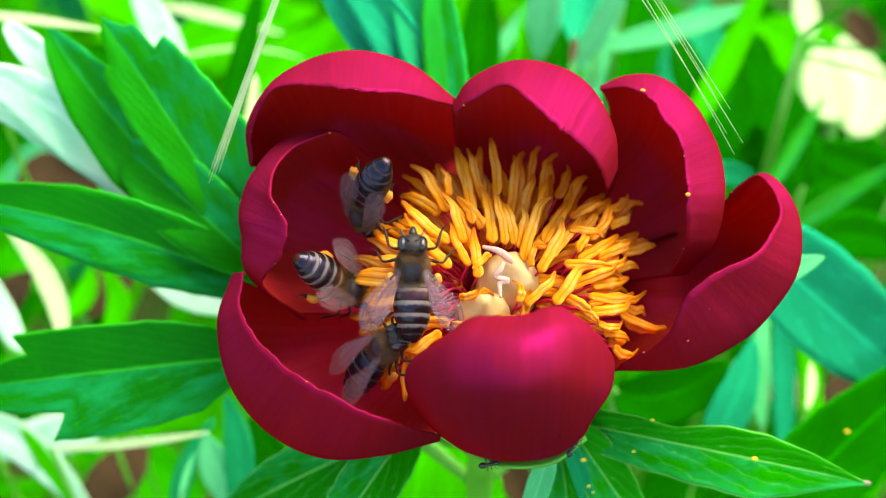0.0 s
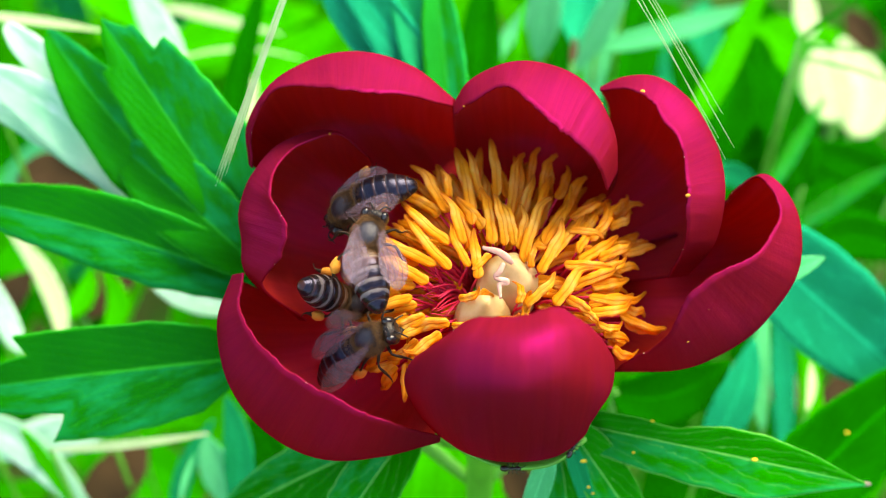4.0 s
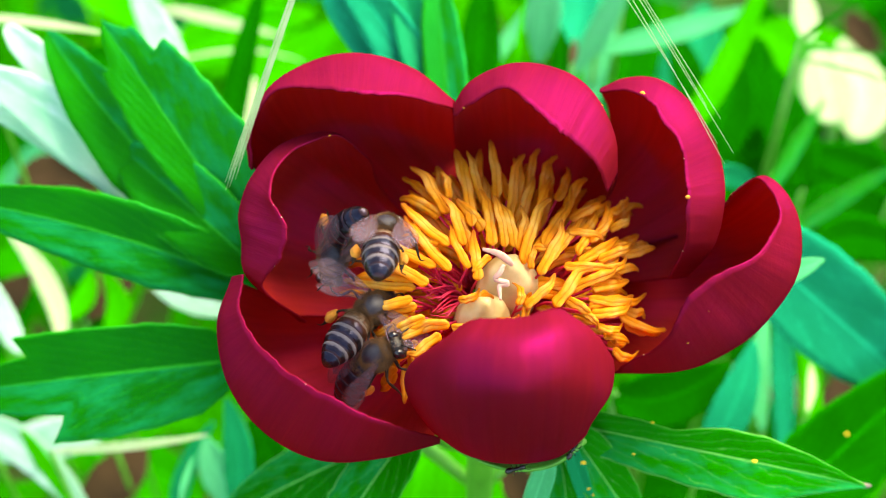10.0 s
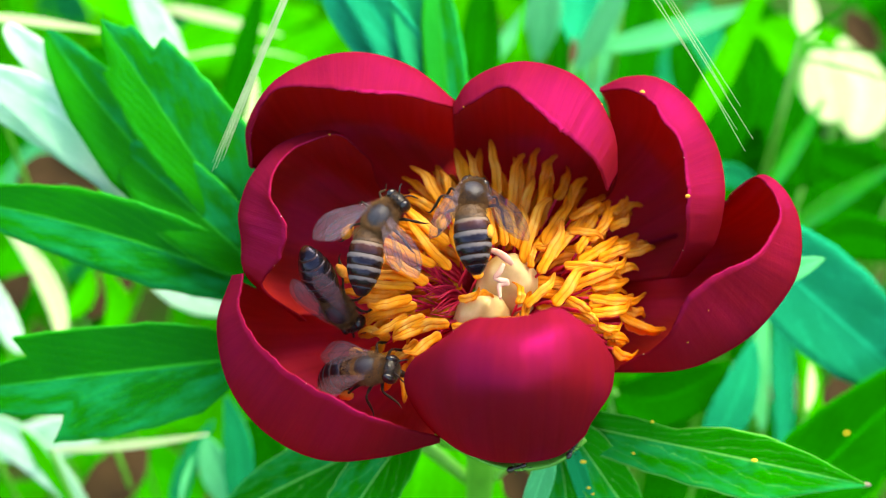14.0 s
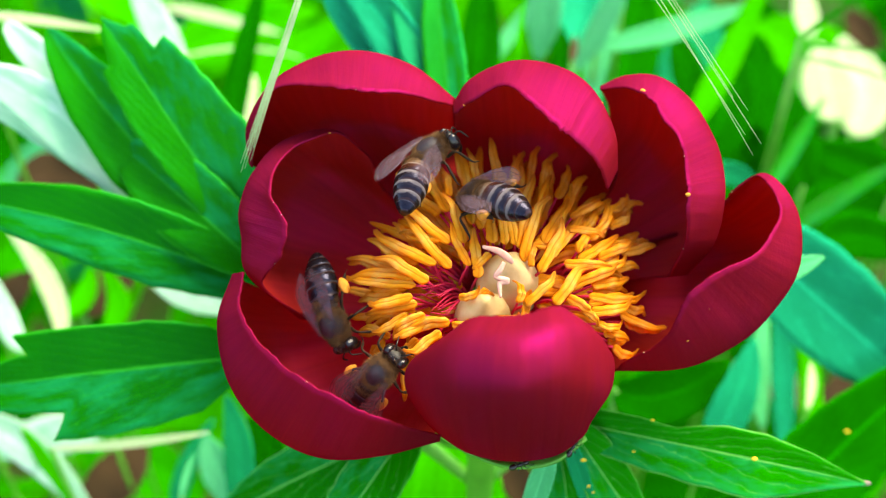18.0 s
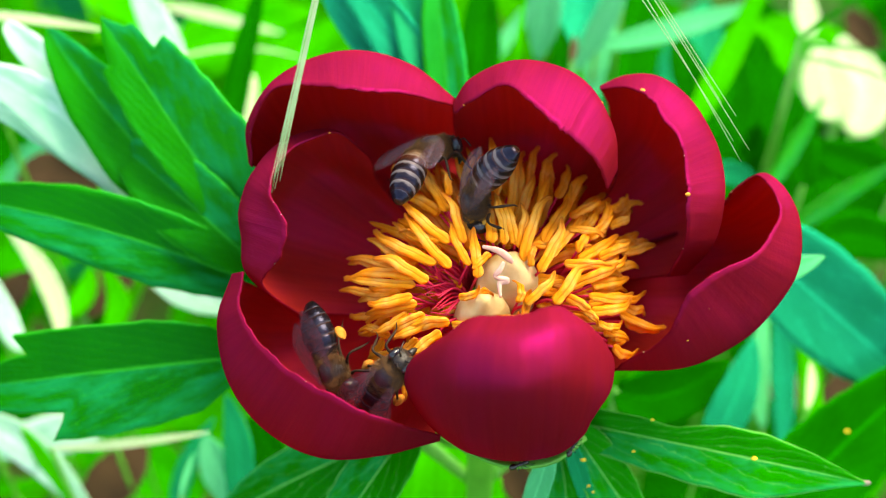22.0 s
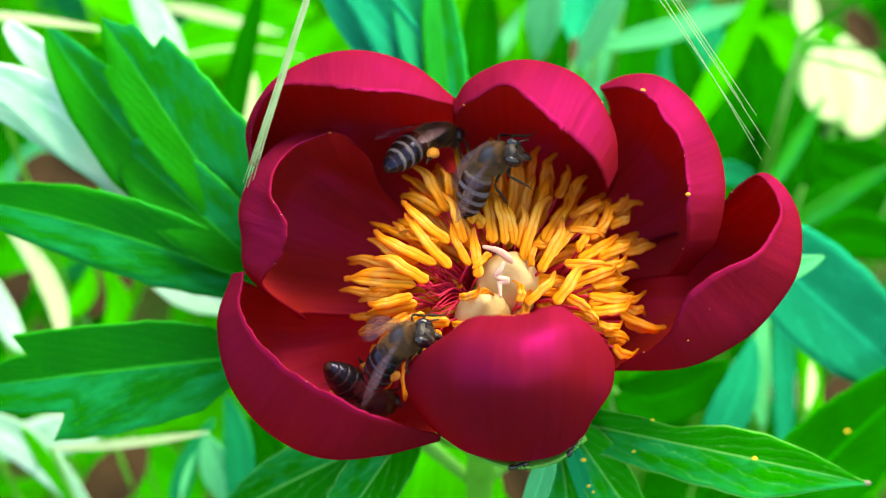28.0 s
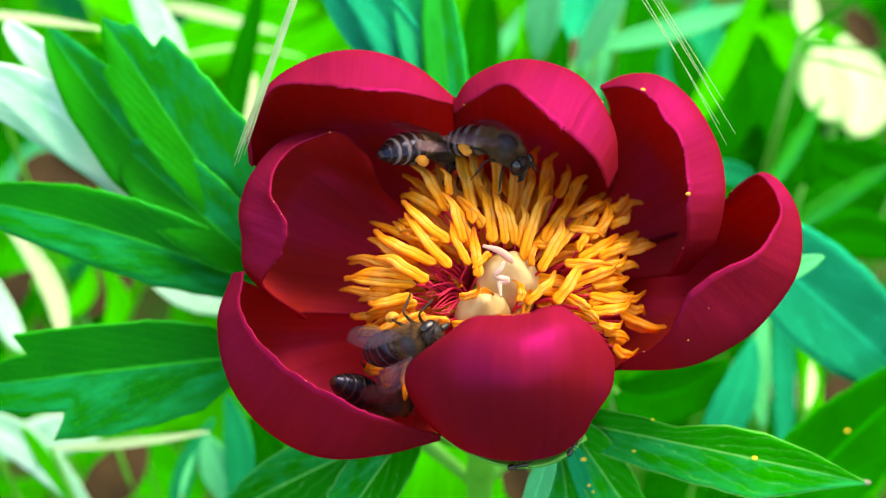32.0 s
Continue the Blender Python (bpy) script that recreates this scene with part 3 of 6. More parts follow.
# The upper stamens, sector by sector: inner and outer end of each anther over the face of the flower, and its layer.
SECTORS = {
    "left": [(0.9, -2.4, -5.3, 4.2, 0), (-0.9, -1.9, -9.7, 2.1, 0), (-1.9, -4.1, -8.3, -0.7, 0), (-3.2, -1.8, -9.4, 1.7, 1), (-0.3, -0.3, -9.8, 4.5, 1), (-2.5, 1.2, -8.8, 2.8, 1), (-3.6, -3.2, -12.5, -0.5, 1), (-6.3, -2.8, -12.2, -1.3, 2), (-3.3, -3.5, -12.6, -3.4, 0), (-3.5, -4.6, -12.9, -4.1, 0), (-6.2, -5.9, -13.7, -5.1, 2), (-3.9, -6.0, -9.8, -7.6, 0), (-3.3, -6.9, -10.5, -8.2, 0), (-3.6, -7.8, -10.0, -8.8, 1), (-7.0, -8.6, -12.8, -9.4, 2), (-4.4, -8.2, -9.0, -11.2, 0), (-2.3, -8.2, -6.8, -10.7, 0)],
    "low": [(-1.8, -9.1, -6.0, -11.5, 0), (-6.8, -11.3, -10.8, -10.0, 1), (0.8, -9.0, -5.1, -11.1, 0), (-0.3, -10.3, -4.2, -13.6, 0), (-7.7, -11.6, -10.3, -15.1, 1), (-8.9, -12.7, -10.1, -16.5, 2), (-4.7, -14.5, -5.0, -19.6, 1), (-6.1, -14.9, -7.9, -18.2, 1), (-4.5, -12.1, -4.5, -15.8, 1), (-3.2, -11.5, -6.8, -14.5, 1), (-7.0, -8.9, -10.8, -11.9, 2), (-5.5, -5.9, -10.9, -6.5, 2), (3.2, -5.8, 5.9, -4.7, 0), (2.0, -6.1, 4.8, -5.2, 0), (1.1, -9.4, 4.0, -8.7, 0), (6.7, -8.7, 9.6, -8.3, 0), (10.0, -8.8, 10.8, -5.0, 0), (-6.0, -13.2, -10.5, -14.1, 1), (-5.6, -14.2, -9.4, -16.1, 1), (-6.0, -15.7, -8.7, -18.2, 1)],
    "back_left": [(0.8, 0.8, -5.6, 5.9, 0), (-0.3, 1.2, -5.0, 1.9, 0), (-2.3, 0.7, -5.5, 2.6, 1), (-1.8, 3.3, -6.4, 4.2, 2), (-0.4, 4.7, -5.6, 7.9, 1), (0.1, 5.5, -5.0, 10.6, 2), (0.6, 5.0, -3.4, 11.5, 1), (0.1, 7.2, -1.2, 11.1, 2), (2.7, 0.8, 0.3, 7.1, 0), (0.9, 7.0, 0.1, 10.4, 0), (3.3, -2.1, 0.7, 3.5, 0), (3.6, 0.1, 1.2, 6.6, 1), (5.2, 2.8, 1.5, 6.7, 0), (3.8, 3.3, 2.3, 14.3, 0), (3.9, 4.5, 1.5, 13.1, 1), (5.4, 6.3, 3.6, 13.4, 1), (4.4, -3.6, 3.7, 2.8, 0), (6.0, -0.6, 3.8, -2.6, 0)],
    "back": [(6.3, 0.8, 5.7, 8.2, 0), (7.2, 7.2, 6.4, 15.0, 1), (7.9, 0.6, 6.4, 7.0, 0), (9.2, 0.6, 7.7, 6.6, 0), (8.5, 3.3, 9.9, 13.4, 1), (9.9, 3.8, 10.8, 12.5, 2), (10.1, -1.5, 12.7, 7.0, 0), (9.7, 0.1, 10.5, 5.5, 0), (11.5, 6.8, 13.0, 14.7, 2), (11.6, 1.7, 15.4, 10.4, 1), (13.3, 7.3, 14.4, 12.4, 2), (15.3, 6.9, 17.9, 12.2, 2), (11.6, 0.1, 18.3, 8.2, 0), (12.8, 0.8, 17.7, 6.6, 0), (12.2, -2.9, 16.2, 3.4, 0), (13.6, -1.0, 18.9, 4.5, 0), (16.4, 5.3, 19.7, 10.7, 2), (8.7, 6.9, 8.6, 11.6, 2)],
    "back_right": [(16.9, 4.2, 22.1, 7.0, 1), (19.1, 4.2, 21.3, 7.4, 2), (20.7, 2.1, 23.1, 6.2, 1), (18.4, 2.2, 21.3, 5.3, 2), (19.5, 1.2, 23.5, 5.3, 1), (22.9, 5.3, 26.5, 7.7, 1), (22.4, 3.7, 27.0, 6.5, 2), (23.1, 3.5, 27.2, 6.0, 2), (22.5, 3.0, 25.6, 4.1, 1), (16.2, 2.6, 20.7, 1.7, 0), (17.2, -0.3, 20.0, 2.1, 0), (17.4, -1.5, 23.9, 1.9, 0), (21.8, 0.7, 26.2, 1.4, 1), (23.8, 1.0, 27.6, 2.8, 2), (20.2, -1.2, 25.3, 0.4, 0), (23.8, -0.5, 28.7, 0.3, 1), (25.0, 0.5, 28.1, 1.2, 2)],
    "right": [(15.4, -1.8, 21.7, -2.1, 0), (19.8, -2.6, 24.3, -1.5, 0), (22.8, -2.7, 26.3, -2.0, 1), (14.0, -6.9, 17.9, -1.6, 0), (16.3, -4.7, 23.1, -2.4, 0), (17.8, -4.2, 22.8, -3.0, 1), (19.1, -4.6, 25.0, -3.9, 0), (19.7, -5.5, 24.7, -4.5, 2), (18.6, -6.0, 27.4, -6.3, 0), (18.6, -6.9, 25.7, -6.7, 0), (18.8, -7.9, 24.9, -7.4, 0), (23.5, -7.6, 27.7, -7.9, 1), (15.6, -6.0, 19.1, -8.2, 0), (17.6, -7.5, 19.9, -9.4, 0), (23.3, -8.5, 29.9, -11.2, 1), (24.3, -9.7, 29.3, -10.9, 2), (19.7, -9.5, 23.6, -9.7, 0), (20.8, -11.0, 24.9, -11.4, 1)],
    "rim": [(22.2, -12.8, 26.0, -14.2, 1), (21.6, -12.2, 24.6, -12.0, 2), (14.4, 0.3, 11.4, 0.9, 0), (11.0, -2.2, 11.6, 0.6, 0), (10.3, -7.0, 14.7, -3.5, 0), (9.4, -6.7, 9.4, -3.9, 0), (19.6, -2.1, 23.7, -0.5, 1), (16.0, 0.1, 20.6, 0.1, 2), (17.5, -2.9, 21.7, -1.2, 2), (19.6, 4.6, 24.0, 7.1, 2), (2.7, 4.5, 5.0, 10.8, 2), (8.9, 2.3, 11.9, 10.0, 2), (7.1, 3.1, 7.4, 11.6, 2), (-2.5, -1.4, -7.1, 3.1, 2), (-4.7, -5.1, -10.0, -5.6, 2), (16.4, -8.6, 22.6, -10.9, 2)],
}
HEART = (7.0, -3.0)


def crown_height(x, y):
    """Height of the stamen crown over the face plane: a low dome that leans back with the flower."""
    return -3 - 0.36 * (y - HEART[1]) - 0.022 * ((x - HEART[0]) ** 2 + (y - HEART[1]) ** 2)


def stamens():
    rng = random.Random(11)
    shapes = [anther_mesh(k) for k in range(20)]

    def stamen(inner, outer, k, girth):
        way = Vector(outer - inner)
        size = way.length / 7.4
        x = way.normalized()
        ring = V((inner[0] - HEART[0], inner[1] - HEART[1], 0))
        ring /= np.linalg.norm(ring) + 1e-6
        foot = BASE + AXIS * 6.5 + (ring - AXIS * (ring @ AXIS)) * 4.0
        mid = foot * 0.45 + inner * 0.55 + AXIS * rng.uniform(-1.2, 0.3) + V([rng.uniform(-1.1, 1.1) for _ in range(3)])
        part("filament", sheet("filament", tube_grid([foot - BASE, mid - BASE, inner + V(x) * 0.25 - BASE], [0.22, 0.2, 0.16], 6, n=8), closed=True), FILAMENT, flower)
        ob = part("anther", shapes[k], ANTHER, flower)
        y = Vector((0.1, 0.25, 1)).cross(x).normalized()
        m = Matrix((x, y, x.cross(y))).transposed().to_4x4()
        ob.matrix_basis = Matrix.Translation(Vector(inner - BASE) * 0.001) @ m @ Matrix.Rotation(rng.uniform(-0.5, 0.5), 4, "X") @ Matrix.Diagonal((size, girth, girth, 1))

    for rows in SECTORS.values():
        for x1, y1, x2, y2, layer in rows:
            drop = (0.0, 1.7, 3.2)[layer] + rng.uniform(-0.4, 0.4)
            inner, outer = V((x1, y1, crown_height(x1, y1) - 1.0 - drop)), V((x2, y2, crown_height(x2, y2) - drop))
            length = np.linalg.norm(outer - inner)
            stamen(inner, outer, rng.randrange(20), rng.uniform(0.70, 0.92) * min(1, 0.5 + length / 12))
    # the lower stamens, hidden for the most part under the others
    golden = math.pi * (3 - 5 ** 0.5)
    for k in range(110):
        f = (k + 0.5) / 110
        phi = k * golden + rng.uniform(-0.3, 0.3)
        if math.sin(phi) < -0.75:
            continue
        far = (6.5 + 9.0 * f ** 0.6) * (1.0 + 0.18 * max(0, math.cos(phi)) + 0.10 * max(0, math.sin(phi)))
        x2, y2 = HEART[0] + far * math.cos(phi), HEART[1] + 1.0 + 0.95 * far * math.sin(phi)
        if math.cos(phi) < -0.5 and -0.7 < math.sin(phi) < 0.25 and far < 11.5:
            continue
        near = max(3.6, far - rng.uniform(5.0, 7.0))
        x1, y1 = HEART[0] + near * math.cos(phi + rng.uniform(-0.2, 0.2)), HEART[1] + 0.9 * near * math.sin(phi)
        drop = rng.uniform(4.2, 6.5)
        stamen(V((x1, y1, crown_height(x1, y1) - drop - 1.5)), V((x2, y2, crown_height(x2, y2) - drop)), rng.randrange(20), rng.uniform(0.8, 0.95))

    # bare crimson filaments that fan out beside the seed pods
    for k in range(42):
        phi = radians(rng.uniform(150, 232))
        ring = V((math.cos(phi), math.sin(phi), 0))
        foot = BASE + AXIS * 6.5 + (ring - AXIS * (ring @ AXIS)) * 3.6
        far = rng.uniform(7.5, 10.0)
        x, y = HEART[0] + far * ring[0], HEART[1] - 1.5 + 0.8 * far * ring[1]
        end = V((x, y, crown_height(x, y) - rng.uniform(1.0, 3.0)))
        mid = (foot + end) / 2 + AXIS * rng.uniform(0.2, 2.2) + V((0, rng.uniform(-1.6, 1.6), 0))
        part("filament", sheet("filament", tube_grid([foot - BASE, mid - BASE, end - BASE], [0.19, 0.17, 0.05], 6, n=12), closed=True), FILAMENT, flower)


stamens()


def carpel(px, lean, r, h):
    foot = V(px)
    top = foot + AXIS * h + V(lean)
    pts = [foot, foot + AXIS * h * 0.35 + V(lean) * 0.1, foot + AXIS * h * 0.7 + V(lean) * 0.5, top]
    g = tube_grid(pts, [r * 0.8, r, r * 0.85, r * 0.12], 24, 0.95, n=24)
    for row in g:
        for p in row:
            p += 0.45 * wavy(p, 0.6, 2) * (p - foot) / (np.linalg.norm(p - foot) + 1)
    return part("carpel", sheet("carpel", g, closed=True), CARPEL, flower, "plump cream-yellow downy seed pod")


def crest(pod, points, widths):
    """A curled ribbon of stigma on a seed pod."""
    part("stigma", sheet("stigma", tube_grid([V(p) - BASE for p in points], widths, 12, 0.5, n=30), closed=True), STIGMA, pod, "curled pinkish stigma crest")


carpel((-1.9, -2.3, 7.0), (-0.2, -0.2, 0), 3.7, 12.6)
upper_pod = carpel((1.4, 1.7, 5.0), (-0.2, 0.2, 0), 4.1, 13.6)
crest(upper_pod, [(4.9, 0.3, -2.4), (6.7, -0.2, -1.8), (7.9, -1.0, -1.5), (8.6, -1.7, -1.8)], [0.2, 0.42, 0.48, 0.25])
crest(upper_pod, [(7.5, -1.6, -1.5), (7.0, -2.6, -1.4), (6.5, -3.4, -1.6), (8.0, -3.9, -1.6), (7.0, -4.3, -1.7), (7.1, -6.0, -1.5)], [0.25, 0.36, 0.32, 0.38, 0.36, 0.15])

# Sepals, pollen grains, receptacle and the stem down to the ground.
SEPAL = [
    [(-1.1, -24.7, -13.0), (4.0, -27.1, -10.0), (8.9, -28.4, -9.0), (14.6, -28.2, -11.0), (19.5, -25.7, -15.0)],
    [(0.5, -23.5, -19.0), (4.7, -25.7, -17.0), (9.3, -26.9, -16.0), (14.2, -26.5, -18.0), (18.0, -24.5, -21.0)],
    [(3.7, -20.3, -24.0), (6.2, -21.9, -24.0), (9.4, -22.7, -24.0), (12.3, -21.9, -24.0), (14.4, -20.4, -25.0)]]
g = spline(np.concatenate([V(SEPAL), (BASE - AXIS * 2 + (V(SEPAL)[-1] - BASE) * 0.2)[None]]), 20)
thick(part("sepal", sheet("sepal", np.swapaxes(spline(np.swapaxes(g, 0, 1), 26), 0, 1) - BASE), STEM, flower, "rounded green sepal"), 0.4)
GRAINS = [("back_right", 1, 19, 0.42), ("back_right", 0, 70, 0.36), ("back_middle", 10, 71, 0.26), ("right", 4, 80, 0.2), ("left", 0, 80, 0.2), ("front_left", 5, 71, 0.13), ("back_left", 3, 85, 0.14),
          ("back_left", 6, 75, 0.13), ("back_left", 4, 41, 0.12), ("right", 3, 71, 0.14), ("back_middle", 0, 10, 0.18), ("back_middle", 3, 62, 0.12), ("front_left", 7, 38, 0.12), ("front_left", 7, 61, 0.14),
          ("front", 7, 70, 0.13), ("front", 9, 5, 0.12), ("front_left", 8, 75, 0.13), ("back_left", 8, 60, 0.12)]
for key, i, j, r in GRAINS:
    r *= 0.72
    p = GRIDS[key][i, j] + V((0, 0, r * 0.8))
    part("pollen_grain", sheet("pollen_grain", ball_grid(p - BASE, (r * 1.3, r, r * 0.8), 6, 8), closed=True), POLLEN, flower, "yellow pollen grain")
rng = random.Random(21)
for key in GRIDS:
    verts, faces = [], []
    for _ in range(26):
        p, r = GRIDS[key][rng.randint(0, 26), rng.randint(3, 92)] - BASE, rng.uniform(0.04, 0.1)
        o = len(verts)
        verts += [tuple((p + V(d) * r) * 0.001) for d in ((1.6, 0, 0), (-1.6, 0, 0), (0, 1.3, 0), (0, -1.3, 0), (0, 0, 1.8), (0, 0, -1.8))]
        faces += [(o + a, o + b, o + c) for a in (0, 1) for b in (2, 3) for c in (4, 5)]
    me = bpy.data.meshes.new("pollen_dust")
    me.from_pydata(verts, [], faces)
    part("pollen_dust", me, DUST, flower, "scattered specks of pale pollen dust")
part("receptacle", sheet("receptacle", ball_grid((0, 0, 0), (4.2, 4.2, 3.4)), closed=True), STEM, flower)
down = V(FACE.to_3x3().transposed() @ Vector((0, 0, -1)))
foot_len = (FACE @ Vector(BASE * 0.001)).z * 1000
part("stem", sheet("stem", tube_grid([AXIS * -2, down * 20 - AXIS * 6, down * 120 - AXIS * 10, down * foot_len - AXIS * 8], [3.0, 2.3, 2.5, 3.2], 10, n=24), closed=True), STEM, flower, "smooth pale green stem")


# ---- leaves ----
def blade_grid(base, mid, tip, width, fold=0.25, face=(0, 0, 1), seed=0, nu=11, nv=26, point=0.85, rough_edge=0.05, wave=0.3):
    """A leaf blade along a curve: widest below the middle, creased along its midrib."""
    base, mid, tip = V(base), V(mid), V(tip)
    g = np.zeros((nv, nu, 3))
    fv = V(face) / np.linalg.norm(face)
    for i in range(nv):
        v = i / (nv - 1)
        c = (1 - v) ** 2 * base + 2 * v * (1 - v) * (2 * mid - 0.5 * (base + tip)) + v * v * tip
        d = 2 * (1 - v) * (2 * mid - 0.5 * (base + tip) - base) + 2 * v * (tip - 2 * mid + 0.5 * (base + tip))
        side = np.cross(d, fv)
        side /= np.linalg.norm(side) + 1e-9
        up = np.cross(side, d)
        up /= np.linalg.norm(up) + 1e-9
        w = width * 0.5 * (math.sin(math.pi * (v ** point * 0.94 + 0.05)) ** 0.75 + 0.01)
        for j in range(nu):
            u = 2 * j / (nu - 1) - 1
            r = 1 + rough_edge * wavy((v * 14, u * 2, 0), 1.0, seed) * abs(u)
            lift = fold * w * abs(u) ** 1.2 + wave * width * 0.12 * wavy((v * 3.5, u * 1.2, seed), 1.0, seed) * abs(u)
            g[i, j] = c + side * (u * w * r) + up * lift
    return g


def lobed_grid(base, mid, tip, left, right, fold=0.2, skew=0.8, seed=0, nu=21, nv=70, wave=0.5):
    """A leaf blade with pointed side lobes: left and right give (way along, half width) where lobes end in a drop."""
    base, mid, tip = V(base), V(mid), V(tip)
    g = np.zeros((nv, nu, 3))
    length = np.linalg.norm(tip - base)
    for i in range(nv):
        v = i / (nv - 1)
        ctrl = 2 * mid - 0.5 * (base + tip)
        c = (1 - v) ** 2 * base + 2 * v * (1 - v) * ctrl + v * v * tip
        d = 2 * (1 - v) * (ctrl - base) + 2 * v * (tip - ctrl)
        d /= np.linalg.norm(d)
        side = np.cross(d, V((0, 0, 1)))
        side /= np.linalg.norm(side)
        up = np.cross(side, d)
        for j in range(nu):
            u = 2 * j / (nu - 1) - 1
            prof = V(right if u > 0 else left)
            h = abs(u) * np.interp(v, prof[:, 0], prof[:, 1]) * (1 + 0.05 * wavy((v * 16, u, 0), 1.0, seed))
            lift = fold * h + wave * 0.9 * wavy((v * 4.0, u * 1.4, seed), 1.0, seed) * abs(u)
            g[i, j] = c + side * math.copysign(h, u) + d * skew * h + up * lift
    return g


def stalk(parent, origin, a, b, radius=1.0, sag=4.0, name="stalk", material=None):
    a, b = V(a), V(b)
    mid = (a + b) / 2 + down * sag
    return part(name, sheet(name, tube_grid([a - origin, mid - origin, b - origin], [radius, radius * 1.1, radius * 1.2], 8, n=12), closed=True), material or STEM, parent)


STEM_AT = [BASE + down * h - AXIS * 8 for h in (10, 25, 40, 70, 110)]


def leaf(lobes, label, material=None, foot=None, stem=1, group="peony leaves", seed=0, grains=()):
    """A compound leaf: lobes (base, mid, tip, width), joined by a stalk to the flower's stem."""
    origin = V(lobes[0][0])
    t = thing("peony_leaf", origin, label, "leaf", group)
    for k, (b, m, e, w, *more) in enumerate(lobes):
        opts = more[0] if more else {}
        mat = opts.get("mat") or material or LEAF
        o = {key: val for key, val in opts.items() if key != "mat"}
        make = lobed_grid if "left" in o else blade_grid
        grid = make(V(b) - origin, V(m) - origin, V(e) - origin, seed=seed + k, **({} if "left" in o else {"width": w}), **o)
        ob = part("leaflet", sheet("leaflet", grid), mat, t)
        thick(ob, 0.25)
    for k, p in enumerate(grains):
        size = V((0.55, 0.32, 0.2)) * (0.8, 0.5, 0.4)[k % 3]
        part("pollen_grain", sheet("pollen_grain", ball_grid(V(p) - origin, size, 6, 8), closed=True), POLLEN_YELLOW, t, "yellow pollen clump")
    stalk(t, origin, origin, STEM_AT[stem] if foot is None else foot, 0.9)
    return t


FLAT = {"fold": 0.22, "wave": 0.55, "rough_edge": 0.08}
FRESH = {"mat": LEAF_FRESH, "fold": 0.12, "wave": 0.3, "rough_edge": 0.09}
leaf([
    ((-27.5, -2.5, -36.0), (-39.6, 17.1, -31.0), (-53.1, 35.9, -36.0), 0, {
        "left": [(0, 0.5), (0.12, 3.6), (0.5, 5.2), (0.75, 4.4), (0.77, 3.0), (0.9, 1.8), (1, 0)],
        "right": [(0, 0.5), (0.08, 8.0), (0.25, 9.6), (0.5, 8.0), (0.69, 6.6), (0.705, 4.4), (0.85, 3.6), (0.86, 2.6), (1, 0)]}),
    ((-30.0, -2.6, -40.0), (-48.2, 16.8, -36.0), (-64.4, 35.8, -44.0), 12.0, FLAT),
    ((-28.5, -2.5, -34.0), (-39.3, 7.6, -32.0), (-51.4, 17.0, -38.0), 12.0, FLAT),
    # outer lobes: the glare of the sun is in their pale colour
    ((-30.0, -3.0, -35.0), (-59.1, 19.5, -41.0), (-77.1, 30.0, -47.0), 9.5, {"mat": LEAF_GLARE_MINT, **FLAT}),
    ((-30.9, -3.4, -35.0), (-58.9, 16.1, -43.0), (-78.9, 24.7, -49.0), 6.0, {"mat": LEAF_GLARE_MINT, **FLAT}),
    ((-43.0, 12.5, -38.0), (-64.5, 29.8, -46.0), (-73.8, 38.3, -51.0), 6.0, {"mat": LEAF_GLARE_MINT, **FLAT}),
], "large green peony leaf with pointed lobes, some bleached pale", stem=2, seed=1)
leaf([((-27.0, -6.6, -38.0), (-50.6, 2.8, -30.0), (-76.6, 8.1, -34.0), 11.5, {"mat": LEAF_SHEEN_LEFT, **FLAT})],
     "broad green pointed peony leaflet with a pale midrib", stem=2, seed=7, grains=[(-60.0, 4.0, -30.0), (-38.1, 1.6, -31.0)])
leaf([
    ((-27.5, -16.4, -36.0), (-49.4, -18.2, -30.0), (-75.3, -21.6, -33.0), 0, {
        "mat": LEAF_SHEEN_LEFT,
        "left": [(0, 0.5), (0.1, 7.5), (0.3, 9.4), (0.54, 9.1), (0.555, 5.4), (0.8, 4.2), (0.815, 3.0), (1, 0)],
        "right": [(0, 0.5), (0.1, 5.4), (0.25, 6.9), (0.5, 7.2), (0.665, 7.2), (0.68, 3.9), (0.85, 3.0), (1, 0)]}),
], "green peony leaf with three toothed lobes", stem=1, seed=11, grains=[(-45.8, -26.6, -29.5)])
pollen_leaf = leaf([((16.8, -25.1, -28.0), (38.8, -28.6, -21.0), (61.2, -33.8, -24.0), 0, {
        "mat": LEAF_FRESH, "skew": 0.1, "fold": 0.12, "wave": 0.5,
        "left": [(0, 0.5), (0.1, 2.7), (0.23, 2.7), (0.36, 2.2), (0.5, 3.9), (0.62, 3.9), (0.8, 2.4), (0.92, 0.9), (1, 0)],
        "right": [(0, 0.5), (0.1, 3.4), (0.37, 5.0), (0.6, 5.6), (0.75, 3.7), (0.9, 1.4), (1, 0)]})],
     "fresh green pointed peony leaflet flecked with yellow pollen", stem=0, seed=15, grains=[(43.7, -29.4, -20.0), (29.8, -24.3, -22.0), (27.1, -28.8, -22.0)])
part("tip", sheet("tip", ball_grid(V((60.7, -33.7, -23.9)) - V((16.8, -25.1, -28.0)), (0.95, 0.4, 0.25), 8, 10), closed=True), DRY_TIP, pollen_leaf, "withered grey-brown leaf tip")
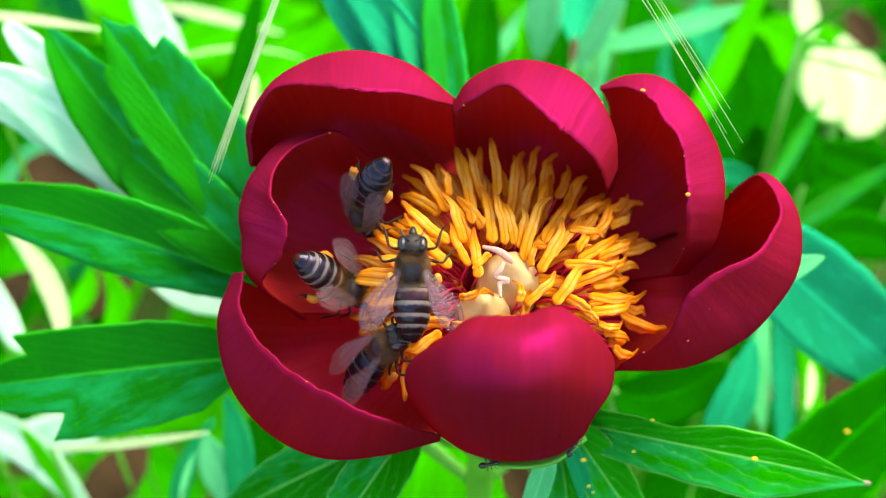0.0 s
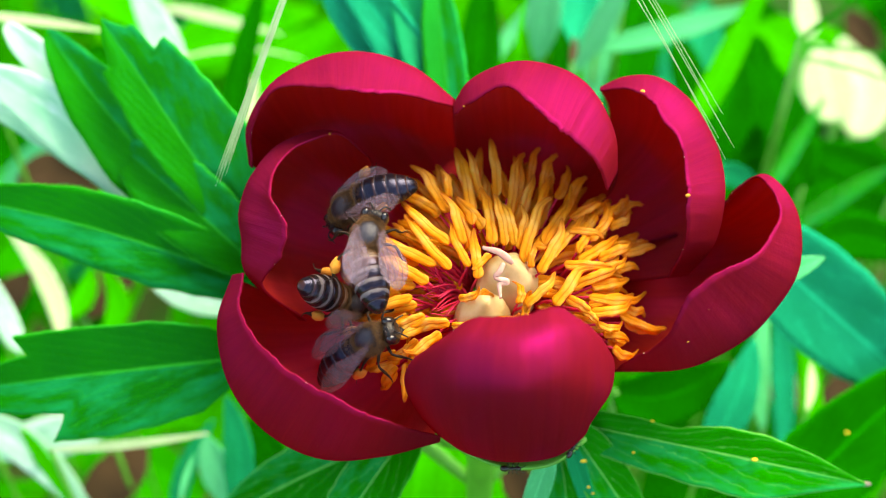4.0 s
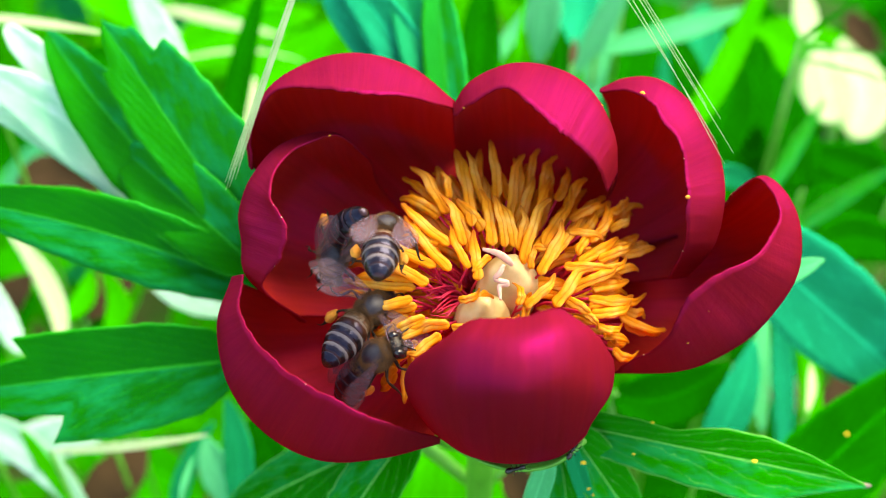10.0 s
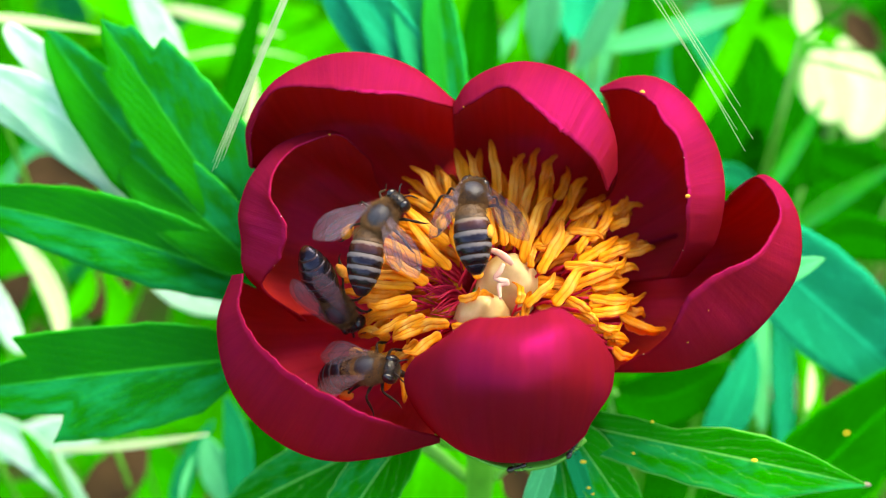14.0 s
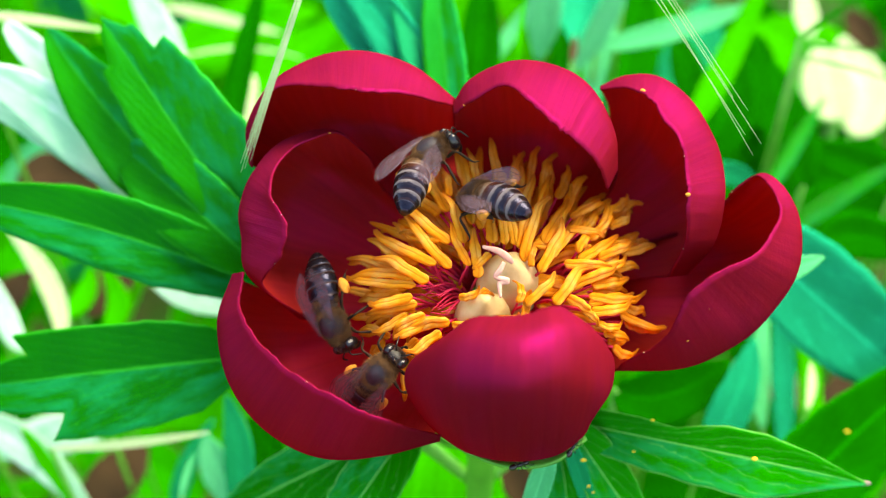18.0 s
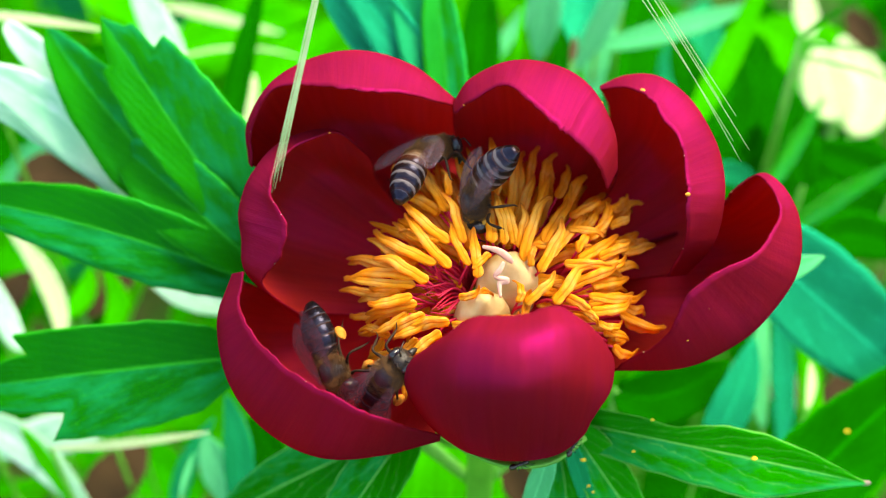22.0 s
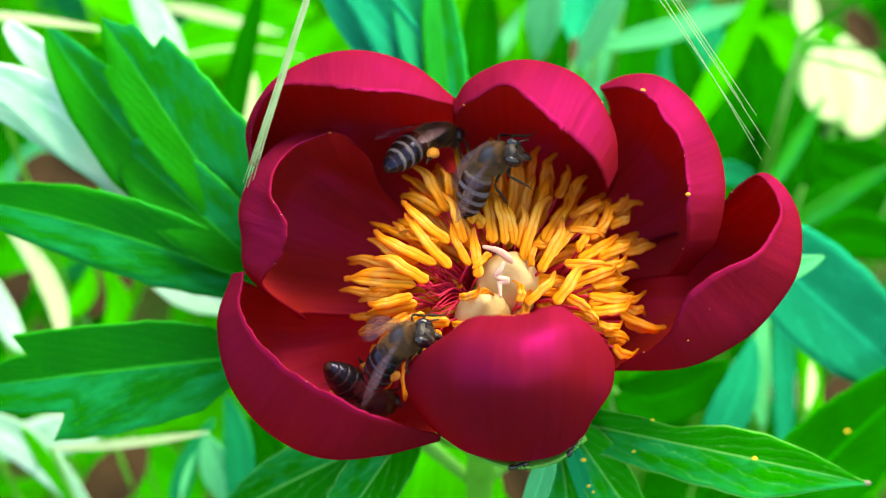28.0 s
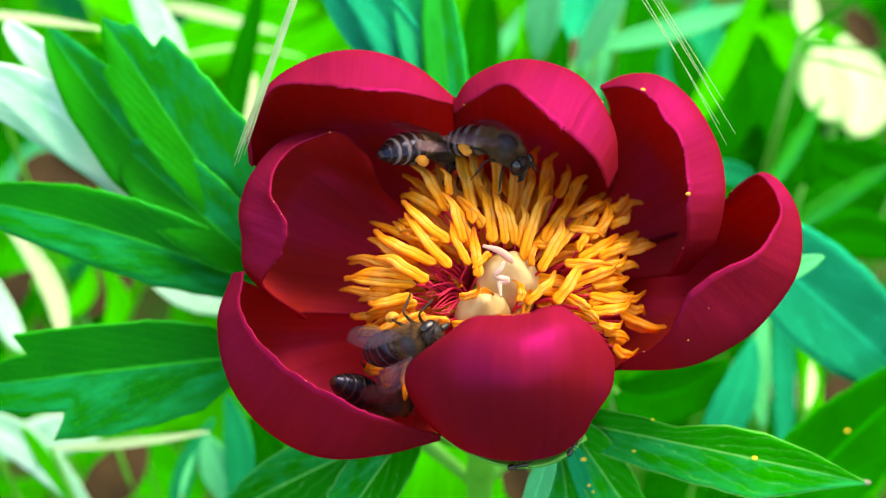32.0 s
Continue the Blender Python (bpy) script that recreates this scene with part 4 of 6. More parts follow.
leaf([((17.6, -24.7, -24.0), (23.8, -33.5, -25.0), (32.0, -45.5, -27.0), 7.5, FRESH),
      ((16.2, -26.3, -26.0), (17.8, -34.5, -26.0), (18.9, -46.7, -28.0), 6.0, FRESH),
      ((17.3, -26.4, -22.0), (20.0, -33.3, -24.0), (23.0, -43.3, -28.0), 2.5, {"mat": LEAF_BLUE}),
      ((15.3, -28.0, -22.0), (13.5, -34.9, -24.0), (10.9, -43.3, -28.0), 3.5, {"mat": MINT})],
     "narrow green peony leaflets below the flower", stem=0, seed=17, grains=[(19.9, -29.9, -21.5), (20.8, -33.8, -22.5), (21.4, -34.7, -22.5)])
leaf([((-3.8, -25.6, -32.0), (-11.5, -35.4, -26.0), (-18.9, -47.3, -30.0), 9.0, FRESH),
      ((-7.1, -27.8, -30.0), (-22.0, -35.0, -34.0), (-37.2, -43.9, -40.0), 10.0, FRESH)],
     "dark green peony leaflets below the flower", stem=1, seed=19)
leaf([((1.5, 15.9, -46.0), (-8.0, 35.3, -50.0), (-19.8, 50.8, -58.0), 8.5, {"mat": TEAL}),
      ((0.6, 18.9, -48.0), (-14.0, 37.0, -54.0), (-21.0, 46.3, -60.0), 6.0, {"mat": TEAL}),
      ((1.5, 16.6, -44.0), (-3.7, 34.0, -48.0), (-9.3, 51.8, -58.0), 7.5, {"mat": LEAF_BLUE}),
      ((1.9, 15.5, -42.0), (0.1, 32.6, -46.0), (-1.8, 51.6, -54.0), 7.0, FLAT)],
     "bluish green peony leaf behind the flower", stem=2, seed=21)
leaf([((49.1, 3.9, -50.0), (69.9, -11.9, -60.0), (94.9, -30.2, -75.0), 18, {"mat": TEAL}),
      ((43.6, -5.0, -30.0), (51.6, -3.6, -34.0), (59.8, -1.2, -38.0), 4, {"mat": MINT})],
     "bluish green waxy peony leaf beside the flower", stem=2, seed=23)
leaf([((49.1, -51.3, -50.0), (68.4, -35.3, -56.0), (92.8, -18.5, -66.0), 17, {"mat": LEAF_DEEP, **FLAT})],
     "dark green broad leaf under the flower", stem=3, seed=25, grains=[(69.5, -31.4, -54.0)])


# ---- background plants ----
SEEDS = iter(range(40, 400))


def blade(base, mid, tip, width, material):
    """One loose blade or leaf that grows from the ground."""
    name, label, category = {
        LEAF_GLARE: ("grass_plant", "pale sun-bleached blade of grass", "grass"),
        LEAF_GLARE_MINT: ("grass_plant", "frosty white-green blade of grass", "grass"),
        TEAL: ("wild_leaf", "turquoise-green waxy leaf in the grass", "leaf"),
        MINT: ("grass_plant", "pale mint-green blade of grass", "grass"),
        LEAF_BLUE: ("wild_leaf", "bluish green leaf in the grass", "leaf"),
        LEAF_LIGHT: ("grass_plant", "bright yellow-green blade of grass", "grass"),
        BROWN: ("soil_patch", "withered brown leaf between the grass", "leaf"),
    }.get(material, ("wild_leaf", "dark green leaf in the grass", "leaf"))
    origin = V(base)
    t = thing(name, origin, label, category, "plants behind the flower")
    grid = blade_grid(origin * 0, V(mid) - origin, V(tip) - origin, width, fold=0.12, seed=next(SEEDS), point=0.9)
    thick(part("blade", sheet("blade", grid), material, t), 0.2)
    world_foot = FACE @ Vector(origin * 0.001)
    foot = V((FACE.inverted() @ Vector((world_foot.x, world_foot.y, 0.0))) * 1000)
    stalk(t, origin, origin, foot, min(1.2, max(0.5, width * 0.06)), 0.0, material=STEM)
    return t


# above the flower
blade((8.4, 39.4, -110.0), (15.0, 48.7, -115.0), (25.2, 63.5, -120.0), 3.5, MINT)
blade((24.9, 71.1, -110.0), (23.1, 56.4, -112.0), (21.2, 42.6, -115.0), 5, LEAF_BLUE)
blade((13.3, 31.2, -60.0), (13.8, 38.6, -62.0), (15.6, 47.7, -66.0), 0.8, LEAF_LIGHT)
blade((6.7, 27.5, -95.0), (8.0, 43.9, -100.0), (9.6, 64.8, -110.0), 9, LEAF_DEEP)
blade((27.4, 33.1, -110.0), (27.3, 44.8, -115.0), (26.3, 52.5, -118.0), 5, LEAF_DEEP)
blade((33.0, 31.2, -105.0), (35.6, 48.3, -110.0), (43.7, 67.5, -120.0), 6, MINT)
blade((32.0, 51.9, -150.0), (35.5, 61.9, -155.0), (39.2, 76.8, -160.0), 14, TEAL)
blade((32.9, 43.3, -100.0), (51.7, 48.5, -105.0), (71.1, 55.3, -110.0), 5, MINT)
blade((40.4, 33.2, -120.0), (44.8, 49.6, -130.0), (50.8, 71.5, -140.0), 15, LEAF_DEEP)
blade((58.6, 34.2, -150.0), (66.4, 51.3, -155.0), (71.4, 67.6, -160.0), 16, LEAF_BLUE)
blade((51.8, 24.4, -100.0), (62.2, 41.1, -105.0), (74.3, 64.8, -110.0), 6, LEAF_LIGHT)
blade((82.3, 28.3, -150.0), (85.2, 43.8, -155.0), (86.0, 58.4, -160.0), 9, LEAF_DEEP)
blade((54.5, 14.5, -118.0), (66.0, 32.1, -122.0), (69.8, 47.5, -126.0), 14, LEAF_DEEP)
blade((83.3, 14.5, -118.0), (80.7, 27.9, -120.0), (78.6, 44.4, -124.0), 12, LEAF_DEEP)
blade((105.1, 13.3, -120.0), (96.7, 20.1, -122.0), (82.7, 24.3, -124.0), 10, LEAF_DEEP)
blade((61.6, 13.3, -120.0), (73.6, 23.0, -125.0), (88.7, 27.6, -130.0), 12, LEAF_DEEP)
blade((54.7, 14.1, -90.0), (60.5, 15.4, -92.0), (68.5, 10.8, -95.0), 5, LEAF_BLUE)
blade((71.8, 11.5, -110.0), (79.4, 22.0, -114.0), (88.6, 35.5, -118.0), 3.5, LEAF_FRESH)
blade((77.8, 8.4, -130.0), (93.2, 15.5, -135.0), (116.4, 20.1, -140.0), 14, LEAF_DEEP)
blade((75.2, 2.6, -105.0), (86.3, 10.2, -108.0), (104.3, 20.6, -112.0), 4, LEAF_FRESH)
blade((78.0, 0.1, -95.0), (90.7, 2.6, -100.0), (106.3, -3.6, -105.0), 10, LEAF_DEEP)
# overlapping pale blades stand in for a glaring sunlit patch
blade((105.9, 34.8, -158.0), (104.2, 44.6, -160.0), (102.7, 56.0, -162.0), 15, LEAF_GLARE)
blade((110.5, 31.4, -160.0), (115.2, 42.0, -163.0), (115.1, 55.2, -166.0), 15, LEAF_GLARE)
blade((106.6, 36.7, -164.0), (112.4, 45.7, -167.0), (111.9, 59.6, -170.0), 14, LEAF_GLARE)
blade((91.8, 53.1, -138.0), (91.4, 60.1, -140.0), (90.7, 69.1, -142.0), 6, LEAF_GLARE)
blade((66.7, 39.2, -70.0), (72.1, 43.3, -72.0), (80.8, 48.8, -75.0), 0.9, LEAF_DEEP)
blade((133.6, 61.2, -200.0), (128.3, 68.2, -200.0), (124.8, 73.4, -200.0), 9, BROWN)
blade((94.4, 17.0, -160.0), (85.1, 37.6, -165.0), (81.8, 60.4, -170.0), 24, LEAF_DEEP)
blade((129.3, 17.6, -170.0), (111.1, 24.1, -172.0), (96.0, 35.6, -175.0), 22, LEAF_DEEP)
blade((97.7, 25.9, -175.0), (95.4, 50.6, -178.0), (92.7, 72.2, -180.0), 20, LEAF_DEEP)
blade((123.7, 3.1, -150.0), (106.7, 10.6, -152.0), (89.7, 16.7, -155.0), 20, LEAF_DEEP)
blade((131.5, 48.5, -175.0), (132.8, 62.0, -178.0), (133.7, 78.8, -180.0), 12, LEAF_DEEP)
blade((22.2, 60.4, -98.0), (21.7, 50.2, -101.0), (20.8, 41.2, -104.0), 7.5, MINT)
blade((38.7, 57.4, -96.0), (33.6, 47.3, -99.0), (27.5, 37.5, -102.0), 5.3, MINT)
blade((12.6, 46.0, -118.0), (11.7, 53.2, -121.0), (10.5, 61.9, -124.0), 4.5, BROWN)
blade((26.7, 38.8, -92.0), (27.6, 42.3, -95.0), (28.2, 45.7, -98.0), 1.6, BROWN)
blade((67.0, 38.1, -72.0), (76.5, 38.7, -75.0), (89.7, 37.3, -78.0), 0.5, LEAF_FRESH)
blade((68.0, 36.3, -74.0), (78.3, 35.3, -77.0), (90.5, 32.1, -80.0), 0.5, LEAF_FRESH)
blade((61.4, 31.1, -125.0), (58.7, 43.8, -128.0), (56.7, 52.5, -131.0), 8.1, LEAF_DEEP)
# beside and below the flower
blade((49.9, -38.9, -75.0), (56.7, -29.6, -78.0), (61.7, -17.8, -82.0), 8, TEAL)
blade((64.3, -36.2, -85.0), (64.6, -22.9, -88.0), (67.6, -11.6, -92.0), 4, MINT)
blade((71.4, -42.7, -95.0), (72.4, -26.4, -98.0), (71.8, -12.0, -100.0), 5, TEAL)
blade((70.0, -46.5, -80.0), (73.6, -28.2, -84.0), (71.5, -10.3, -88.0), 4.5, LEAF_LIGHT)
blade((70.1, -30.9, -76.0), (71.7, -26.3, -78.0), (72.1, -22.1, -80.0), 1.8, LEAF_GLARE)
blade((30.7, -25.0, -60.0), (40.2, -26.3, -62.0), (52.4, -20.6, -66.0), 11, LEAF_DEEP)
blade((30.6, -35.4, -80.0), (43.6, -28.2, -84.0), (52.5, -19.5, -88.0), 12, LEAF_DEEP)
blade((46.8, -46.1, -60.0), (53.4, -42.5, -62.0), (63.8, -41.3, -66.0), 8, LEAF_DEEP)
blade((91.5, -43.8, -130.0), (96.3, -35.6, -130.0), (102.5, -27.3, -130.0), 9, BROWN)
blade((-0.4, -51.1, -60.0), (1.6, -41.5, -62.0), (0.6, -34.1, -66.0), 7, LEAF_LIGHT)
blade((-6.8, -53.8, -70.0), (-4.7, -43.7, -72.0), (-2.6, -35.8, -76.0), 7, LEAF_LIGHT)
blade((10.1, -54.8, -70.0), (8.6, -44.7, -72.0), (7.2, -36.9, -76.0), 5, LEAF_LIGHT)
blade((18.1, -53.4, -90.0), (15.2, -47.5, -90.0), (12.3, -42.9, -90.0), 7, BROWN)
blade((-39.4, -51.9, -75.0), (-39.5, -40.6, -78.0), (-43.0, -29.0, -82.0), 6, LEAF_BLUE)
blade((-53.8, -55.5, -85.0), (-52.3, -44.8, -88.0), (-47.4, -35.1, -92.0), 4, LEAF_BLUE)
blade((-31.5, -46.1, -60.0), (-30.8, -37.4, -62.0), (-35.6, -31.0, -66.0), 6, LEAF_DEEP)
# left of the flower
blade((-44.2, 12.6, -85.0), (-42.3, 33.8, -90.0), (-36.7, 60.7, -95.0), 5.5, LEAF_DEEP)
blade((-89.2, 44.0, -70.0), (-77.3, 43.3, -72.0), (-64.3, 41.8, -75.0), 1.8, LEAF_GLARE)
blade((-54.0, 33.4, -95.0), (-61.2, 47.5, -100.0), (-69.4, 61.0, -105.0), 7, LEAF_GLARE_MINT)
blade((-44.9, 25.5, -110.0), (-44.0, 33.4, -112.0), (-45.6, 40.1, -114.0), 4, LEAF_GLARE)
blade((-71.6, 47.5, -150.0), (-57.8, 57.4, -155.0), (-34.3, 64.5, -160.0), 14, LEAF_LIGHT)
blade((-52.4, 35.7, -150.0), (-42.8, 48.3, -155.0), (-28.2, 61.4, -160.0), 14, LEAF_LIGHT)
blade((-70.5, 61.5, -140.0), (-58.1, 59.1, -142.0), (-41.3, 55.4, -145.0), 3, LEAF_GLARE)
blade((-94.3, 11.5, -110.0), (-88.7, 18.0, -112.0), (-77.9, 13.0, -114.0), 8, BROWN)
blade((-81.9, -19.3, -100.0), (-86.4, -7.3, -104.0), (-97.3, 5.2, -108.0), 4.5, LEAF_GLARE)
blade((-86.5, -20.8, -90.0), (-91.6, -14.1, -94.0), (-96.9, -4.7, -98.0), 5, LEAF_GLARE_MINT)
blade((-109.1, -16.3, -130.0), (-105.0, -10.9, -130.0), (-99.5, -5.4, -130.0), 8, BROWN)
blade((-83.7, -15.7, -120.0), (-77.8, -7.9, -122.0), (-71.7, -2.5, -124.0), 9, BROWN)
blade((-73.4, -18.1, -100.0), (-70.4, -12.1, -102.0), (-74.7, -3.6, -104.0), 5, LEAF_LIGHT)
blade((-37.4, -11.0, -70.0), (-47.4, -9.5, -72.0), (-56.8, -5.9, -76.0), 4.5, LEAF_GLARE_MINT)
blade((-89.2, -32.4, -75.0), (-79.6, -39.5, -78.0), (-68.8, -53.7, -82.0), 7, LEAF_GLARE_MINT)
blade((-70.6, -36.7, -95.0), (-84.8, -40.2, -98.0), (-101.3, -43.6, -100.0), 9, LEAF_GLARE_MINT)
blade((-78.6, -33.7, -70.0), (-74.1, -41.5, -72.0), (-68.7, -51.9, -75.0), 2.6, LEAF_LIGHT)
blade((-69.7, -35.5, -60.0), (-56.2, -34.9, -62.0), (-42.9, -33.6, -66.0), 1.6, LEAF_GLARE)
blade((-80.4, -58.2, -110.0), (-73.4, -51.0, -112.0), (-67.8, -45.2, -115.0), 11, BROWN)

blade((-75.4, 54.7, -165.0), (-69.1, 60.8, -168.0), (-59.5, 63.8, -171.0), 5.3, LEAF_GLARE)
blade((-44.8, 33.2, -120.0), (-47.1, 38.9, -123.0), (-48.2, 44.8, -126.0), 6.1, LEAF_GLARE)
blade((-63.9, 43.7, -120.0), (-48.7, 47.6, -123.0), (-33.0, 45.4, -126.0), 0.9, LEAF_GLARE)
blade((-86.3, -15.5, -116.0), (-83.4, -10.4, -119.0), (-83.1, -3.9, -122.0), 5.2, LEAF_LIGHT)
blade((-39.3, -50.9, -80.0), (-44.9, -43.8, -83.0), (-47.8, -37.5, -86.0), 6.7, MINT)
blade((-49.5, -46.9, -72.0), (-49.2, -43.2, -75.0), (-48.2, -39.5, -78.0), 1.2, MINT)


def thicket():
    """Grass and leaves that fill the ground behind the flower: one joined mesh per colour."""
    rng = random.Random(5)
    inv = FACE.inverted()
    for mat, count, name in ((GRASS, 400, "grass"), (LEAF_LIGHT, 160, "grass"), (LEAF_LIGHT, 160, "foliage"), (GRASS, 420, "foliage"), (LEAF_DEEP, 480, "foliage"), (LEAF_BLUE, 160, "foliage"), (MINT, 24, "foliage"), (LEAF_GLARE, 14, "foliage")):
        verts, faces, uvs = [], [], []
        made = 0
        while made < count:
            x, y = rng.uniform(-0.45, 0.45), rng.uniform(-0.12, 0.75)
            # sunlit greens kept mostly left, shade greens right: light placed by colour
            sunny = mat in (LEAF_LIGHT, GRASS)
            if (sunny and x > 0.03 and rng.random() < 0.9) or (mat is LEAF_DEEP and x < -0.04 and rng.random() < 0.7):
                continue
            h = rng.uniform(0.06, 0.24)
            foot = inv @ Vector((x, y, 0)) * 1000
            lean = Vector((rng.uniform(-0.12, 0.12), rng.uniform(-0.12, 0.12), h))
            tipw = Vector((x, y, 0)) + lean
            tip = inv @ tipw * 1000
            if tip.z > -150:
                continue
            mid = (foot + tip) / 2 + Vector((rng.uniform(-15, 15), rng.uniform(0, 15), rng.uniform(-10, 10)))
            if name == "grass":
                w = rng.uniform(3, 8)
                g = blade_grid(foot, mid, tip, w, 0.2, (rng.uniform(-0.5, 0.5), 0, 1), made, 5, 12)
            else:
                m2 = tip + Vector((rng.uniform(-60, 60), rng.uniform(-40, 40), rng.uniform(-10, 10)))
                if m2.z > -150:
                    continue
                g = blade_grid(tip, (tip + m2) / 2 + Vector((0, rng.uniform(0, 6), 0)), m2, rng.uniform(14, 30), 0.2, (rng.uniform(-0.5, 0.5), rng.uniform(-0.3, 0.5), 1), made, 7, 14)
            r, c = g.shape[:2]
            o = len(verts)
            verts += (g.reshape(-1, 3) * 0.001).tolist()
            for i in range(r - 1):
                for j in range(c - 1):
                    faces.append((o + i * c + j, o + i * c + j + 1, o + (i + 1) * c + j + 1, o + (i + 1) * c + j))
                    u0, u1, v0, v1 = j / (c - 1), (j + 1) / (c - 1), i / (r - 1), (i + 1) / (r - 1)
                    uvs += [u0, v0, u1, v0, u1, v1, u0, v1]
            made += 1
        me = bpy.data.meshes.new(name)
        me.from_pydata(verts, [], faces)
        me.uv_layers.new(name="UVMap").data.foreach_set("uv", uvs)
        me.polygons.foreach_set("use_smooth", [True] * len(faces))
        me.materials.append(mat)
        ob = new(name, me)
        ob.matrix_world = FACE
        tagged(ob, "dense green grass and leaves growing from the soil", "grass", kind="stuff")


thicket()


def meadow():
    """Low grass round the plants, further out."""
    rng = random.Random(8)
    for mat, count in ((GRASS, 3200), (LEAF_DEEP, 2200)):
        verts, faces, uvs = [], [], []
        made = 0
        while made < count:
            x, y = rng.uniform(-1.6, 1.6), rng.uniform(-1.4, 2.2)
            if abs(x) < 0.42 and -0.25 < y < 0.7:
                continue
            made += 1
            h, w, a = rng.uniform(0.05, 0.17), rng.uniform(0.003, 0.008), rng.uniform(0, 6.28)
            lx, ly = rng.uniform(-0.07, 0.07), rng.uniform(-0.07, 0.07)
            o = len(verts)
            for v in (0.0, 0.35, 0.7, 1.0):
                half = w * (1 - v * v * 0.95) * 0.5
                cx, cy, cz = x + lx * v * v, y + ly * v * v, h * (v - 0.15 * v * v) - 0.01
                verts += [(cx - half * math.cos(a), cy - half * math.sin(a), cz), (cx + half * math.cos(a), cy + half * math.sin(a), cz)]
            for i in range(3):
                faces.append((o + 2 * i, o + 2 * i + 1, o + 2 * i + 3, o + 2 * i + 2))
                uvs += [0, i / 3, 1, i / 3, 1, (i + 1) / 3, 0, (i + 1) / 3]
        me = bpy.data.meshes.new("grass")
        me.from_pydata(verts, [], faces)
        me.uv_layers.new(name="UVMap").data.foreach_set("uv", uvs)
        me.polygons.foreach_set("use_smooth", [True] * len(faces))
        me.materials.append(mat)
        tagged(new("grass", me), "low green grass growing round the peony", "grass", kind="stuff")


meadow()


# ---- grass awns that sway before the flower ----
def awns(label, strands, reach):
    """Thin bristles that hang from a grass stem; their common tip is the origin, the stem leads up and back to the ground."""
    t = new("grass_awns")
    t.empty_display_size = 0.005
    tagged(t, label, "grass", "grass awns")
    for (x, y, x2, r) in strands:
        pts = [V((x, y, 0)), V((x * 0.45 + x2 * 0.5, y * 0.5 + 12, 0.3)), V((x2, 26, 0)), V((x2 * 0.4, 45, -2))]
        part("awn", sheet("awn", tube_grid(pts, [0.03, r, r, r], 6, n=18), closed=True), AWN, t)
    arch = [V((0, 44, -2)), V((4, 80, -20)), V((10, 100, -80)), V((14, 60, -170)), V((16, -120, -330)), V((16, reach, reach - 120))]
    part("stem", sheet("stem", tube_grid(arch, [0.35, 0.5, 0.7, 0.8, 0.9, 1.0], 8, n=40), closed=True), STEM, t)
    return t


AWN_LEFT = awns("thin pale green grass bristles hanging before the flower", [(0, 0, 0, 0.07), (0.3, 0.5, 0.15, 0.07), (-0.35, 0.9, -0.18, 0.07), (0.65, 1.6, 0.32, 0.08), (0.15, 2.6, 0.08, 0.08), (-0.1, 1.5, -0.3, 0.08), (0.45, 3.2, 0.24, 0.07)], -190)
AWN_RIGHT = awns("long fine yellow-green grass awns beside the flower", [(0, 0, 0.3, 0.055), (-1.6, -0.6, -0.3, 0.05), (0.9, 4.2, 0.9, 0.05), (-1.0, 2.0, -0.9, 0.05), (0.3, 6.5, 0.7, 0.045)], -190)
SWAY_LEFT = [(0, -27.6, 7.7, 4.0, -20.1), (1, -25.7, 6.9, 4.0, -19.1), (2, -27.9, 6.9, 4.0, -20.6), (3, -27.2, 8.0, 4.0, -19.7), (5.5, -26.6, 6.5, 4.0, -20.5), (6, -26.5, 6.5, 4.0, -20.6), (7, -27.6, 6.5, 4.0, -21.2), (8, -24.6, 6.0, 4.0, -18.3), (9, -24.4, 6.6, 4.0, -17.7), (10, -25.6, 7.2, 4.0, -19.2), (11, -26.2, 9.9, 4.0, -20.6), (12, -26.0, 10.9, 4.0, -20.2), (13, -26.9, 8.7, 4.0, -20.8), (14, -27.2, 9.3, 4.0, -22.9), (14.5, -27.0, 9.2, 4.0, -20.3), (16.5, -26.2, 6.2, 4.0, -20.0), (17, -27.9, 7.0, 4.0, -20.3), (18, -23.8, 9.1, 4.0, -18.5), (18.5, -20.9, 9.4, 4.0, -15.3), (19, -19.2, 9.6, 4.0, -14.0), (19.5, -20.9, 10.3, 4.0, -15.6), (20, -22.6, 11.1, 4.0, -17.4), (21, -21.3, 6.8, 4.0, -15.5), (22, -20.2, 6.6, 4.0, -12.9), (23, -22.8, 6.3, 4.0, -16.1), (24, -24.8, 6.0, 4.0, -18.2), (25, -23.0, 5.7, 4.0, -16.8), (26.5, -23.2, 6.4, 4.0, -17.7), (28, -23.5, 6.8, 4.0, -18.3), (29, -24.0, 9.6, 4.0, -18.4), (30, -23.2, 8.3, 4.0, -18.2), (31, -23.5, 7.3, 4.0, -17.6), (32, -24.6, 9.7, 4.0, -19.8)]
